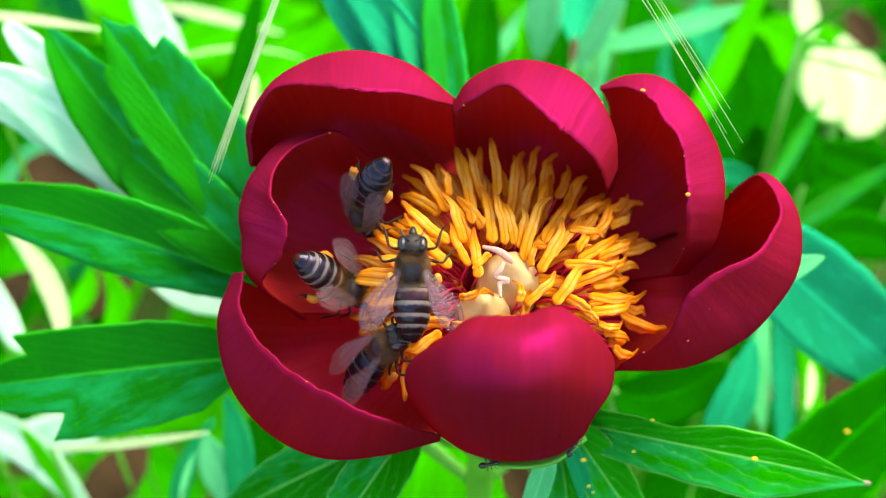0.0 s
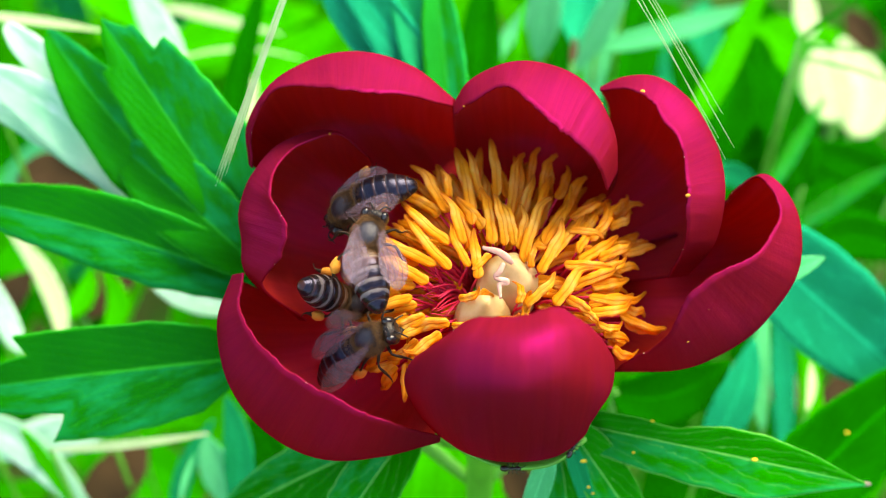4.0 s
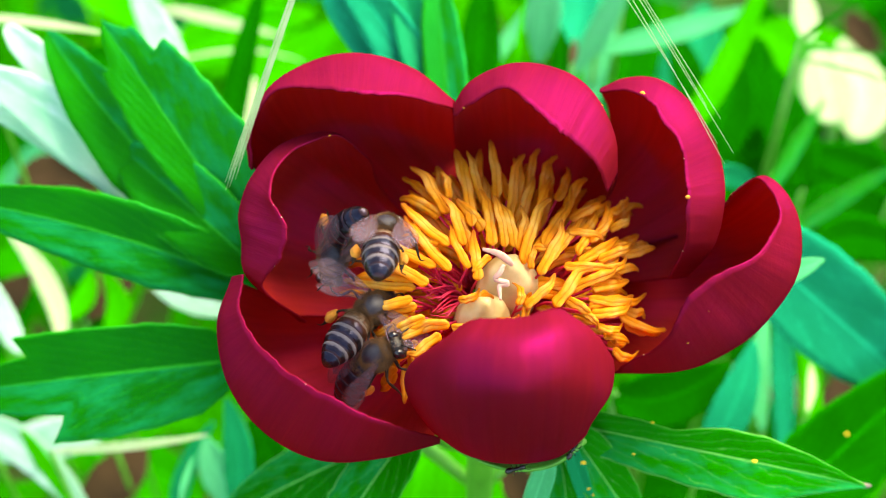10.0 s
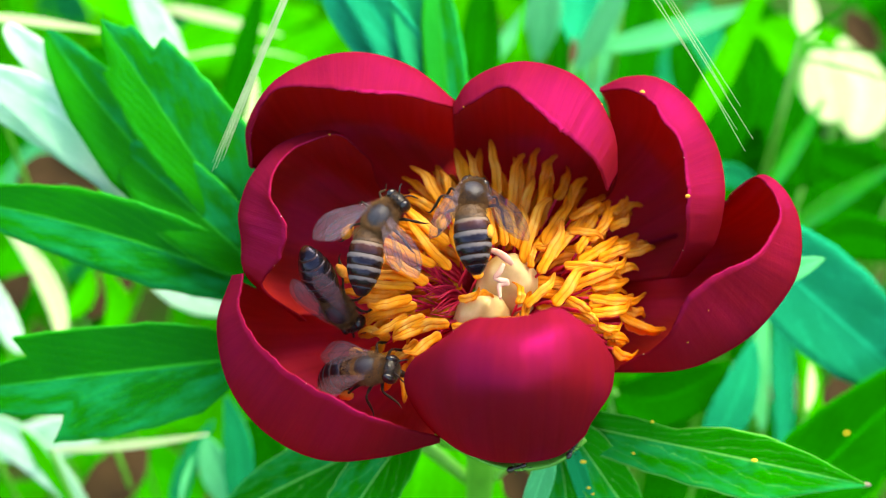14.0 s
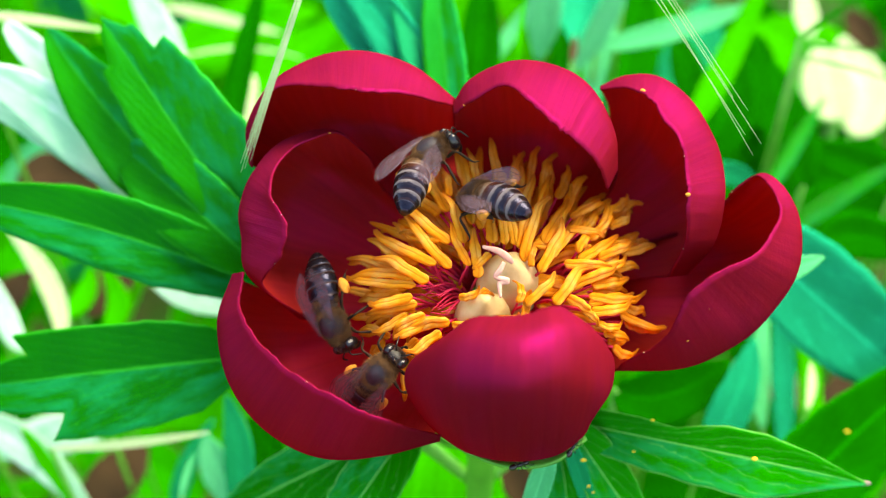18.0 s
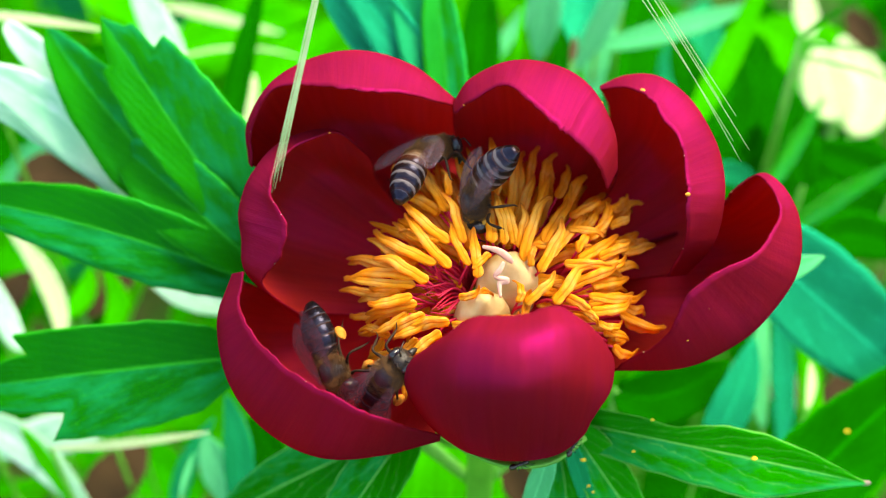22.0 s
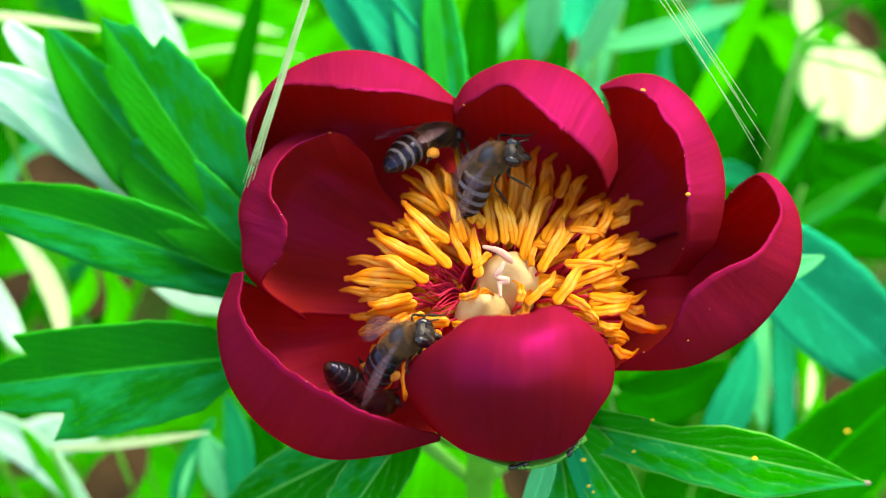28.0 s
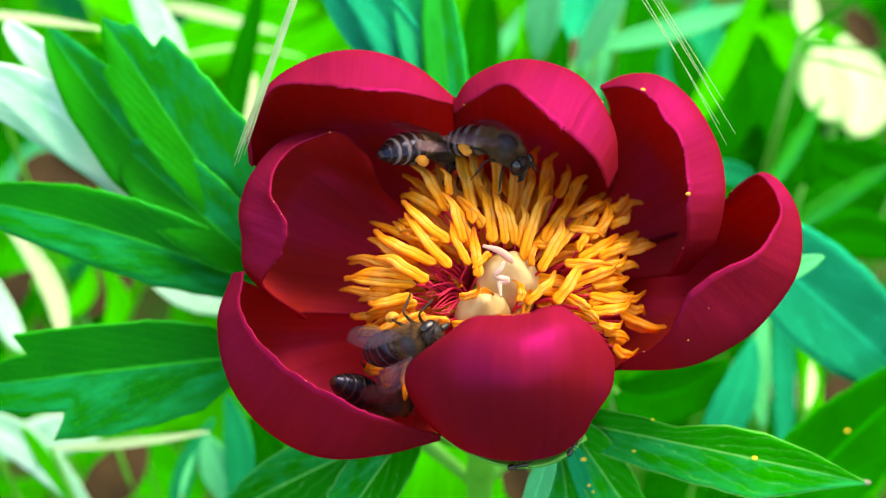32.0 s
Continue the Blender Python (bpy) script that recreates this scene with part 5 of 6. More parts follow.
SWAY_RIGHT = [(0, 35.9, 12.7, 2.0, 32.8), (1, 36.4, 12.9, 2.0, 33.3), (2, 37.3, 13.7, 2.0, 35.8), (3, 34.4, 12.1, 2.0, 30.1), (4.5, 35.2, 12.2, 2.0, 31.4), (6, 35.8, 12.0, 2.0, 32.7), (7, 37.5, 12.6, 2.0, 34.8), (8, 35.1, 11.0, 2.0, 31.5), (9, 35.1, 12.1, 2.0, 32.6), (10, 34.8, 11.8, 2.0, 32.4), (11, 36.2, 13.8, 2.0, 33.4), (12, 39.4, 14.5, 2.0, 36.7), (13, 40.0, 13.5, 2.0, 36.2), (14, 37.2, 13.3, 2.0, 33.2), (14.5, 40.2, 13.7, 2.0, 35.0), (15.5, 37.6, 12.8, 2.0, 33.2), (16.5, 34.5, 11.8, 2.0, 31.3), (17, 34.4, 12.0, 2.0, 31.2), (18, 38.1, 12.6, 2.0, 33.9), (19, 34.4, 13.2, 2.0, 32.4), (20, 34.6, 13.7, 2.0, 31.7), (21, 43.0, 15.0, 2.0, 38.3), (22, 36.7, 11.8, 2.0, 33.2), (23, 45.0, 16.9, 2.0, 39.1), (24, 39.5, 13.5, 2.0, 36.3), (25, 35.4, 11.0, 2.0, 32.5), (26.5, 37.3, 11.5, 2.0, 33.7), (28, 39.2, 11.9, 2.0, 34.3), (29, 36.2, 12.5, 2.0, 33.0), (30, 38.3, 13.8, 2.0, 34.0), (31, 40.5, 13.7, 2.0, 36.5), (32, 35.0, 13.7, 2.0, 32.4)]

# ---- bees ----
def hair_mesh(centre, size, count, length, seed, lower=-0.3, upper=1.1):
    rng = random.Random(seed)
    verts, faces = [], []
    c, s = V(centre), V(size)
    while len(faces) < count:
        d = V([rng.gauss(0, 1) for _ in range(3)])
        d /= np.linalg.norm(d)
        if not lower < d[2] < upper + rng.gauss(0, 0.07):
            continue
        p = c + d * s * 0.97
        e = p + (d + V([rng.uniform(-0.35, 0.35) for _ in range(3)])) * length * rng.uniform(0.6, 1.2) + V((-0.28, 0, 0)) * length
        side = np.cross(d, V([rng.uniform(-1, 1) for _ in range(3)]))
        side *= 0.014 / (np.linalg.norm(side) + 1e-9)
        o = len(verts)
        verts += [(p - side) * 0.001, (p + side) * 0.001, e * 0.001]
        faces.append((o, o + 1, o + 2))
    me = bpy.data.meshes.new("fur")
    me.from_pydata([tuple(v) for v in verts], [], faces)
    return me


def bee_abdomen_radius(s):
    """Half width of the abdomen, s from 0 at the waist to 1 at the tip."""
    return 2.32 * math.sin(math.pi * min(1, 0.12 + 0.85 * s ** 1.1)) ** 0.6 * (1 - 0.16 * s * s)


def bee_meshes():
    m = {}
    g = ball_grid((2.5, 0, 0.1), (2.25, 1.9, 1.75), 14, 20)
    m["thorax"] = sheet("thorax", g, closed=True)
    m["fur"] = hair_mesh((2.5, 0, 0.05), (2.25, 1.9, 1.72), 20000, 0.5, 9, -0.8, 0.76)
    m["head"] = sheet("head", ball_grid((5.55, 0, -0.45), (0.95, 1.65, 1.5), 12, 18), closed=True)
    m["face_fur"] = hair_mesh((5.55, 0, -0.45), (0.95, 1.35, 1.4), 1800, 0.34, 2, -1.0)
    m["collar"] = hair_mesh((4.45, 0, 0.0), (0.75, 1.45, 1.4), 3600, 0.5, 7, -0.6)
    for k, s in enumerate((1, -1)):
        m["eye%d" % k] = sheet("eye", ball_grid((5.6, 1.18 * s, -0.22), (0.82, 0.66, 1.2), 12, 16), closed=True)
        m["antenna%d" % k] = sheet("antenna", tube_grid([(6.3, 0.35 * s, 0.1), (6.8, 0.75 * s, 0.4), (7.1, 1.0 * s, 0.2), (7.5, 1.5 * s, -0.8)], [0.11, 0.1, 0.12, 0.08], 6, n=12), closed=True)
        for e in range(3):
            at = ((5.9, 0.0, 1.02), (5.62, 0.3, 1.02), (5.62, -0.3, 1.02))[e]
            m["ocellus%d" % e] = sheet("ocellus", ball_grid(at, (0.13, 0.13, 0.1), 6, 8), closed=True)
    m["mouth"] = sheet("mouthparts", tube_grid([(6.0, 0, -1.4), (6.3, 0, -2.2), (6.0, 0, -3.0)], [0.55, 0.38, 0.12], 8, n=8), closed=True)
    n = 6
    cuts = (0.0, 0.17, 0.36, 0.54, 0.70, 0.84, 1.0)
    for k in range(n):
        a, b = cuts[k], min(1.0, cuts[k + 1] + 0.035)
        rows = []
        for i in range(9):
            f = i / 8
            s = a + (b - a) * f
            x = 0.6 - 8.3 * s
            drop = -0.25 - 0.9 * s * s
            r = bee_abdomen_radius(s) * (1.0 + 0.03 * math.sin(f * math.pi)) + (0.045 if 0.2 < f < 1 else -0.03)
            ang = np.arange(24) * 2 * np.pi / 24
            rows.append(np.stack([np.full(24, x), r * np.cos(ang), drop + 0.9 * r * np.sin(ang)], -1))
        m["seg%d" % k] = sheet("abdomen_segment", np.array(rows), closed=True)
    m["belly_fur"] = hair_mesh((-0.1, 0, -0.25), (1.2, 1.85, 1.65), 4200, 0.42, 4, -0.6)
    for s, y in ((1, "l"), (-1, "r")):
        for w, (root, end, width) in enumerate((((3.0, 1.5 * s, 1.55), (-5.6, 2.3 * s, 1.9), 3.3), ((1.8, 1.5 * s, 1.4), (-4.4, 2.3 * s, 1.5), 2.3))):
            g = blade_grid(root, (V(root) + V(end)) / 2 + V((0, 0.25 * s, 0.30)), end, width, 0.02, (0, 0, 1), w, 9, 24, 1.7, 0.0, 0.35)
            m["wing%s%d" % (y, w)] = sheet("wing", g)
        for k, (x, knee, foot) in enumerate((((3.9), (4.8, 2.8, -0.7), (5.8, 3.5, -2.9)), ((2.7), (2.5, 3.6, -0.6), (2.2, 4.7, -3.1)), ((1.5), (-0.6, 2.7, -1.2), (-2.8, 3.0, -3.0)))):
            kn, ft = V((knee[0], knee[1] * s, knee[2])), V((foot[0], foot[1] * s, foot[2]))
            hip = V((x, 1.1 * s, -1.5))
            pts = [hip, (hip + kn) / 2 + V((0, 0, 0.25)), kn, (kn + ft) / 2, ft, ft + V((0.6 - 0.5 * k, 0.6 * s, -0.15))]
            m["leg%s%d" % (y, k)] = sheet("leg", tube_grid(pts, [0.2, 0.22, 0.15, 0.19 + 0.2 * (k == 2), 0.10, 0.04], 8, n=18), closed=True)
        p = ball_grid((-1.5, 2.95 * s, -1.9), (1.05, 0.62, 0.75), 10, 14)
        for row in p:
            for q in row:
                q += 0.22 * wavy(q, 1.6, 3) * V((1, 1, 1))
        m["pollen%s" % y] = sheet("pollen_basket", p, closed=True)
    return m


MESHES = bee_meshes()


def honeybee(key, label):
    """One bee, head along x: the abdomen hangs on the waist as one part with its plates under it."""
    bee = new("honeybee")
    bee.empty_display_size = 0.005
    tagged(bee, label, "bee", "honeybees in the flower")
    tawny = key in "BD"
    thorax = part("thorax", MESHES["thorax"], BEE_BARE, bee, "grey bald back")
    part("fur", MESHES["fur"], BEE_HAIR, thorax, "short tawny fur")
    part("fur", MESHES["collar"], BEE_HAIR, thorax, "tawny fur collar")
    head = part("head", MESHES["head"], BEE_DARK, bee)
    part("fur", MESHES["face_fur"], BEE_HAIR, head, "thin pale face fur")
    for k in range(2):
        part("eye", MESHES["eye%d" % k], BEE_EYE, head, "glossy black oval eye")
        part("antenna", MESHES["antenna%d" % k], BEE_DARK, head)
    for k in range(3):
        part("ocellus", MESHES["ocellus%d" % k], BEE_EYE, head)
    part("mouthparts", MESHES["mouth"], BEE_DARK, head)
    abdomen = None
    for k in range(6):
        me = MESHES["seg%d" % k].copy()
        material = SEGMENT_DARK if not tawny or k == 5 else AMBER if k == 0 else SEGMENT_AMBER if k == 1 else SEGMENT
        ob = part("abdomen" if k == 0 else "abdomen_segment", me, material, abdomen or bee)
        abdomen = abdomen or ob
    part("fur", MESHES["belly_fur"], BEE_HAIR, abdomen, "tawny fur at the waist")
    wings = []
    for y in "lr":
        for w in range(2):
            wings.append(part("wing", MESHES["wing%s%d" % (y, w)], WING, bee, "clear smoky veined wing"))
        for k in range(3):
            leg = part("leg", MESHES["leg%s%d" % (y, k)], BEE_LEG, bee)
            if k == 2:
                part("pollen_basket", MESHES["pollen%s" % y], POLLEN, leg, "packed orange pollen")
    return bee, abdomen, wings


def ant(label):
    """A small black ant, 2.4 mm long, head along x."""
    t = new("ant")
    t.empty_display_size = 0.002
    tagged(t, label, "ant", "ants below the flower")
    part("head", sheet("head", ball_grid((1.0, 0, 0), (0.38, 0.33, 0.28), 8, 10), closed=True), ANT_SHELL, t)
    part("thorax", sheet("thorax", ball_grid((0.25, 0, 0), (0.5, 0.24, 0.24), 8, 10), closed=True), ANT_SHELL, t)
    part("abdomen", sheet("abdomen", ball_grid((-0.75, 0, 0), (0.6, 0.42, 0.38), 8, 10), closed=True), ANT_SHELL, t)
    for s in (1, -1):
        part("antenna", sheet("antenna", tube_grid([(1.2, 0.1 * s, 0.1), (1.6, 0.4 * s, 0.3), (2.0, 0.5 * s, 0.1)], [0.05, 0.05, 0.04], 5, n=6), closed=True), ANT_SHELL, t)
        for x in (0.6, 0.25, -0.1):
            part("leg", sheet("leg", tube_grid([(x, 0.15 * s, -0.1), (x * 1.6 - 0.1, 0.6 * s, 0.25), (x * 2.4 - 0.2, 1.1 * s, -0.5)], [0.07, 0.06, 0.04], 5, n=7), closed=True), ANT_SHELL, t)
    return t


BEES = {
    "A": "dark honeybee with folded wings in the lower cup of the flower",
    "B": "striped honeybee with orange pollen baskets climbing on the stamens",
    "C": "dark honeybee with a shiny abdomen against the petal",
    "D": "tawny honeybee with a banded abdomen on the stamens",
}
# seconds, place of the waist (millimetres), way the head points, lean about the body, way the abdomen points in the body's own axes
FLIGHTS = {
    "A": [
        (0, -8.3, -13.2, -6.0, 0.45, 0.41, 0.79, -10, -0.85, -0.41, 0.33),
        (0.5, -9.8, -12.8, -6.0, 0.52, 0.43, 0.74, -10, -0.82, -0.52, 0.26),
        (1, -10.9, -12.9, -6.0, 0.68, 0.29, 0.68, -10, -0.87, -0.49, -0.08),
        (1.5, -11.7, -12.2, -6.0, 0.70, 0.35, 0.62, -10, -0.93, -0.34, -0.12),
        (2, -10.3, -13.4, -6.0, 0.66, 0.55, 0.52, -10, -0.96, -0.25, -0.10),
        (2.5, -11.4, -12.8, -6.0, 0.74, 0.51, 0.44, -10, -0.96, -0.27, -0.13),
        (3, -10.6, -12.9, -6.0, 0.71, 0.51, 0.49, -10, -0.94, -0.31, -0.12),
        (3.5, -11.0, -12.3, -6.0, 0.81, 0.43, 0.40, -10, -0.95, -0.28, -0.13),
        (5.5, -11.3, -12.2, -6.0, 0.76, 0.33, 0.56, -10, -0.95, -0.30, 0.01),
        (6, -10.7, -12.9, -6.0, 0.73, 0.34, 0.59, -10, -0.95, -0.32, 0.07),
        (6.5, -10.6, -12.5, -6.0, 0.67, 0.48, 0.56, -10, -0.96, -0.28, 0.01),
        (7, -10.9, -12.8, -6.0, 0.71, 0.55, 0.45, -10, -0.96, -0.25, -0.09),
        (7.5, -11.1, -13.5, -6.0, 0.69, 0.51, 0.52, -10, -0.95, -0.29, -0.13),
        (8, -11.1, -13.9, -6.0, 0.71, 0.42, 0.56, -10, -0.93, -0.29, -0.22),
        (8.5, -10.7, -13.8, -6.0, 0.69, 0.45, 0.57, -10, -0.95, -0.27, -0.12),
        (9, -10.0, -13.2, -6.0, 0.71, 0.43, 0.56, -10, -0.97, -0.23, -0.05),
        (9.5, -10.0, -14.0, -6.0, 0.71, 0.45, 0.55, -10, -0.93, -0.31, -0.19),
        (10, -10.3, -14.2, -6.0, 0.81, 0.45, 0.38, -10, -0.87, -0.37, -0.33),
        (10.5, -11.3, -13.6, -6.0, 0.85, 0.31, 0.44, -10, -0.89, -0.32, -0.32),
        (11, -11.4, -13.2, -6.0, 0.79, 0.31, 0.54, -10, -0.91, -0.37, -0.18),
        (11.5, -11.3, -13.3, -6.0, 0.81, 0.34, 0.47, -10, -0.87, -0.38, -0.31),
        (12, -11.4, -13.6, -6.0, 0.83, 0.35, 0.43, -10, -0.81, -0.39, -0.43),
        (12.5, -11.5, -13.4, -6.0, 0.77, 0.40, 0.51, -10, -0.84, -0.37, -0.39),
        (13, -11.4, -13.2, -6.0, 0.83, 0.38, 0.40, -10, -0.86, -0.28, -0.43),
        (13.5, -11.6, -14.0, -6.0, 0.86, 0.16, 0.49, -10, -0.89, -0.16, -0.44),
        (14, -11.4, -15.0, -6.0, 0.87, 0.05, 0.50, -10, -0.92, -0.12, -0.38),
        (14.5, -10.8, -15.5, -6.0, 0.85, 0.17, 0.50, -10, -0.94, -0.11, -0.33),
        (16.5, -10.3, -17.3, -6.0, 0.68, 0.48, 0.56, 5, -0.97, -0.02, -0.25),
        (17, -10.0, -17.5, -6.0, 0.66, 0.55, 0.52, 5, -0.96, 0.02, -0.28),
        (17.5, -10.3, -17.4, -6.0, 0.68, 0.58, 0.44, 5, -0.94, -0.04, -0.34),
        (18, -9.6, -17.2, -6.0, 0.65, 0.67, 0.36, 5, -0.92, -0.13, -0.38),
        (18.5, -8.7, -16.5, -6.0, 0.55, 0.62, 0.56, 5, -0.98, -0.12, -0.18),
        (19, -6.6, -16.6, -4.0, 0.40, 0.64, 0.65, 5, -0.99, -0.12, -0.00),
        (19.5, -7.2, -16.7, -4.0, 0.51, 0.68, 0.53, 5, -0.98, -0.15, -0.14),
        (20, -7.7, -16.9, -4.0, 0.64, 0.64, 0.42, 5, -0.94, -0.16, -0.32),
        (20.5, -8.1, -17.2, -4.0, 0.57, 0.66, 0.49, 5, -0.95, -0.14, -0.27),
        (21, -8.4, -17.3, -4.0, 0.59, 0.64, 0.49, 5, -0.96, -0.09, -0.26),
        (21.5, -8.3, -17.1, -4.0, 0.58, 0.59, 0.56, 5, -0.98, -0.14, -0.15),
        (22, -7.9, -16.9, -4.0, 0.50, 0.57, 0.65, 5, -0.98, -0.20, -0.03),
        (23, -8.4, -17.3, -4.0, 0.61, 0.55, 0.57, 5, -0.96, -0.22, -0.19),
        (24, -7.2, -17.3, -4.0, 0.35, 0.71, 0.61, 5, -1.00, -0.04, -0.06),
        (24.5, -7.6, -16.4, -4.0, 0.47, 0.62, 0.63, 5, -1.00, -0.03, 0.09),
        (25, -6.7, -16.1, -4.0, 0.36, 0.59, 0.73, 5, -0.97, -0.03, 0.25),
        (25.5, -7.5, -15.8, -4.0, 0.43, 0.52, 0.74, 5, -0.96, -0.14, 0.24),
        (27.5, -6.4, -11.7, -1.0, 0.60, 0.36, 0.71, -25, -0.87, -0.48, -0.13),
        (28, -6.2, -11.8, -1.0, 0.67, 0.33, 0.67, -25, -0.86, -0.44, -0.25),
        (28.5, -5.7, -11.8, -1.0, 0.63, 0.42, 0.65, -25, -0.90, -0.43, -0.07),
        (29, -5.5, -10.3, -1.0, 0.72, 0.30, 0.63, -25, -0.95, -0.31, -0.04),
        (30, -6.5, -10.5, -1.0, 0.77, 0.17, 0.62, -25, -1.00, -0.06, 0.04),
        (31, -6.5, -12.4, -1.0, 0.70, 0.21, 0.68, 10, -0.99, -0.10, 0.07),
        (32, -5.1, -11.6, -1.0, 0.66, 0.22, 0.71, 34, -1.00, -0.07, 0.01),
    ],
    "B": [
        (0, -13.7, -4.3, -9.0, 0.53, -0.34, -0.78, 0, -0.99, 0.07, -0.11),
        (0.5, -14.6, -4.2, -9.0, 0.44, -0.43, -0.79, 0, -1.00, 0.07, -0.05),
        (1, -14.4, -5.1, -9.0, 0.50, -0.42, -0.75, 0, -1.00, 0.08, 0.04),
        (1.5, -14.1, -4.5, -9.0, 0.53, -0.44, -0.73, 0, -0.99, -0.05, 0.13),
        (2, -14.2, -4.9, -9.0, 0.60, -0.49, -0.63, 0, -0.95, -0.17, 0.24),
        (2.5, -13.9, -5.0, -9.0, 0.52, -0.46, -0.72, 0, -0.99, -0.15, 0.07),
        (3, -14.6, -5.1, -9.0, 0.36, -0.39, -0.85, 0, -0.99, -0.13, -0.10),
        (3.5, -13.2, -5.9, -9.0, 0.41, -0.36, -0.84, 0, -0.99, -0.10, -0.11),
        (5.5, -13.7, -6.6, -9.0, 0.45, 0.11, -0.89, 0, -1.00, 0.03, -0.06),
        (6, -12.8, -7.6, -8.0, 0.40, 0.29, -0.87, 0, -1.00, 0.06, -0.03),
        (6.5, -13.4, -7.0, -8.0, 0.44, 0.23, -0.87, 0, -0.97, -0.03, -0.24),
        (7, -14.0, -6.7, -8.0, 0.45, 0.24, -0.86, 0, -0.83, -0.08, -0.55),
        (7.5, -13.3, -7.5, -8.0, 0.70, 0.16, -0.70, 0, -0.97, -0.23, -0.03),
        (8, -13.4, -7.9, -8.0, 0.97, 0.10, -0.22, 0, -0.76, -0.23, 0.61),
        (8.5, -12.2, -8.4, -8.0, 0.71, 0.12, -0.69, 0, -0.99, -0.16, 0.02),
        (9, -10.5, -8.6, -6.0, 0.51, 0.22, -0.83, 0, -0.93, 0.01, -0.38),
        (9.5, -10.9, -8.3, -6.0, 0.53, 0.44, -0.72, 0, -0.97, -0.09, -0.24),
        (10, -10.7, -8.6, -6.0, 0.66, 0.51, -0.55, 0, -0.97, -0.24, -0.04),
        (10.5, -8.3, -2.4, 4.0, 0.34, 0.82, 0.46, 0, -0.86, -0.28, 0.42),
        (11, -2.6, 2.4, 2.0, -0.49, 0.77, -0.41, 0, -0.91, -0.07, -0.41),
        (11.5, 0.4, -0.0, 2.0, -0.12, 0.99, 0.00, 0, -1.00, -0.09, 0.00),
        (12, 5.0, 3.9, 2.0, -0.09, 1.00, 0.00, 0, -1.00, -0.08, 0.00),
        (12.5, 5.2, 2.8, 2.0, 0.13, 0.84, 0.52, 0, -0.84, -0.21, 0.50),
        (13, 2.8, 5.8, 1.5, 0.97, 0.25, 0.00, 0, -0.84, -0.28, -0.46),
        (13.5, 3.3, 4.7, 1.5, 0.66, 0.46, -0.59, 0, -0.75, -0.43, -0.50),
        (14, 3.2, 5.2, 1.5, 0.15, 0.54, -0.83, 0, -0.53, -0.30, -0.79),
        (14.5, 2.2, 4.9, 1.0, 0.29, 0.56, -0.78, 0, -0.57, -0.32, -0.75),
        (16.5, 3.7, 6.2, -1.0, -0.05, 0.54, -0.83, 5, -0.53, -0.30, -0.79),
        (17, 4.6, 5.1, -2.0, -0.39, 0.42, -0.82, 25, -0.77, -0.39, -0.50),
        (17.5, 3.9, 5.3, -3.0, -0.17, 0.36, -0.92, 25, -0.80, -0.41, -0.44),
        (18, 4.9, 7.3, -5.0, -0.37, -0.19, -0.91, 35, -0.76, 0.07, -0.64),
        (18.5, 5.6, 8.6, -5.0, -0.30, -0.13, -0.94, 35, -0.53, 0.09, -0.84),
        (19, 5.8, 8.3, -5.0, -0.41, -0.46, -0.78, 35, -0.53, 0.61, -0.59),
        (19.5, 6.2, 9.0, -5.0, -0.32, -0.79, -0.52, 35, -0.53, 0.84, -0.13),
        (20, 5.6, 8.8, -5.0, -0.19, -0.83, -0.53, 35, -0.53, 0.83, -0.19),
        (20.5, 6.7, 7.6, -7.0, -0.22, -0.86, -0.45, 45, -0.53, 0.78, -0.34),
        (21, 5.6, 9.8, -7.0, -0.13, -0.99, 0.00, 65, -0.53, 0.76, -0.37),
        (21.5, 4.2, 9.2, -7.0, -0.03, -1.00, 0.00, 65, -0.53, 0.82, -0.23),
        (22, 4.2, 8.4, -7.0, -0.01, -0.97, -0.24, 65, -0.67, 0.67, -0.33),
        (23, 4.4, 7.7, -7.0, -0.04, -0.84, -0.53, 65, -0.91, 0.27, -0.31),
        (24, 3.8, 8.8, -7.0, 0.03, -1.00, 0.05, 65, -0.65, -0.08, -0.76),
        (24.5, 4.2, 9.3, -7.0, 0.11, -0.94, 0.33, 65, -0.63, -0.02, -0.78),
        (25, 3.3, 10.2, -7.0, 0.19, -0.79, 0.59, 40, -0.58, 0.28, -0.77),
        (25.5, 3.2, 11.2, -5.0, 0.38, -0.75, 0.54, 10, -0.62, 0.44, -0.65),
        (26, 3.0, 11.4, -5.0, 0.79, -0.61, 0.08, 5, -0.53, 0.23, -0.82),
        (26.5, 3.1, 10.8, -5.0, 0.98, -0.19, 0.00, 0, -0.53, 0.02, -0.85),
        (27, 3.7, 10.4, -6.0, 0.85, 0.12, 0.51, -5, -0.80, -0.20, -0.57),
        (27.5, 4.7, 10.1, -6.0, 0.59, 0.35, 0.73, -10, -0.87, -0.38, -0.30),
        (28, 4.7, 10.8, -6.0, 0.69, 0.20, 0.70, -10, -0.66, -0.67, -0.34),
        (28.5, 3.8, 10.7, -6.0, 0.75, 0.22, 0.62, -10, -0.75, -0.63, -0.20),
        (29, 4.4, 11.6, -6.0, 0.84, 0.22, 0.50, -10, -0.76, -0.65, 0.05),
        (30, 5.1, 11.9, -6.0, 0.86, 0.16, 0.49, -10, -0.92, -0.36, -0.13),
        (31, 6.2, 13.0, -6.0, 0.52, -0.13, 0.85, -30, -0.53, -0.63, -0.57),
        (32, 6.4, 14.5, -10.0, 0.68, -0.63, 0.39, -30, -0.78, -0.21, -0.59),
    ],
    "C": [
        (0, -10.6, 6.3, -9.0, -0.00, -0.60, -0.80, 40, -0.90, 0.27, -0.34),
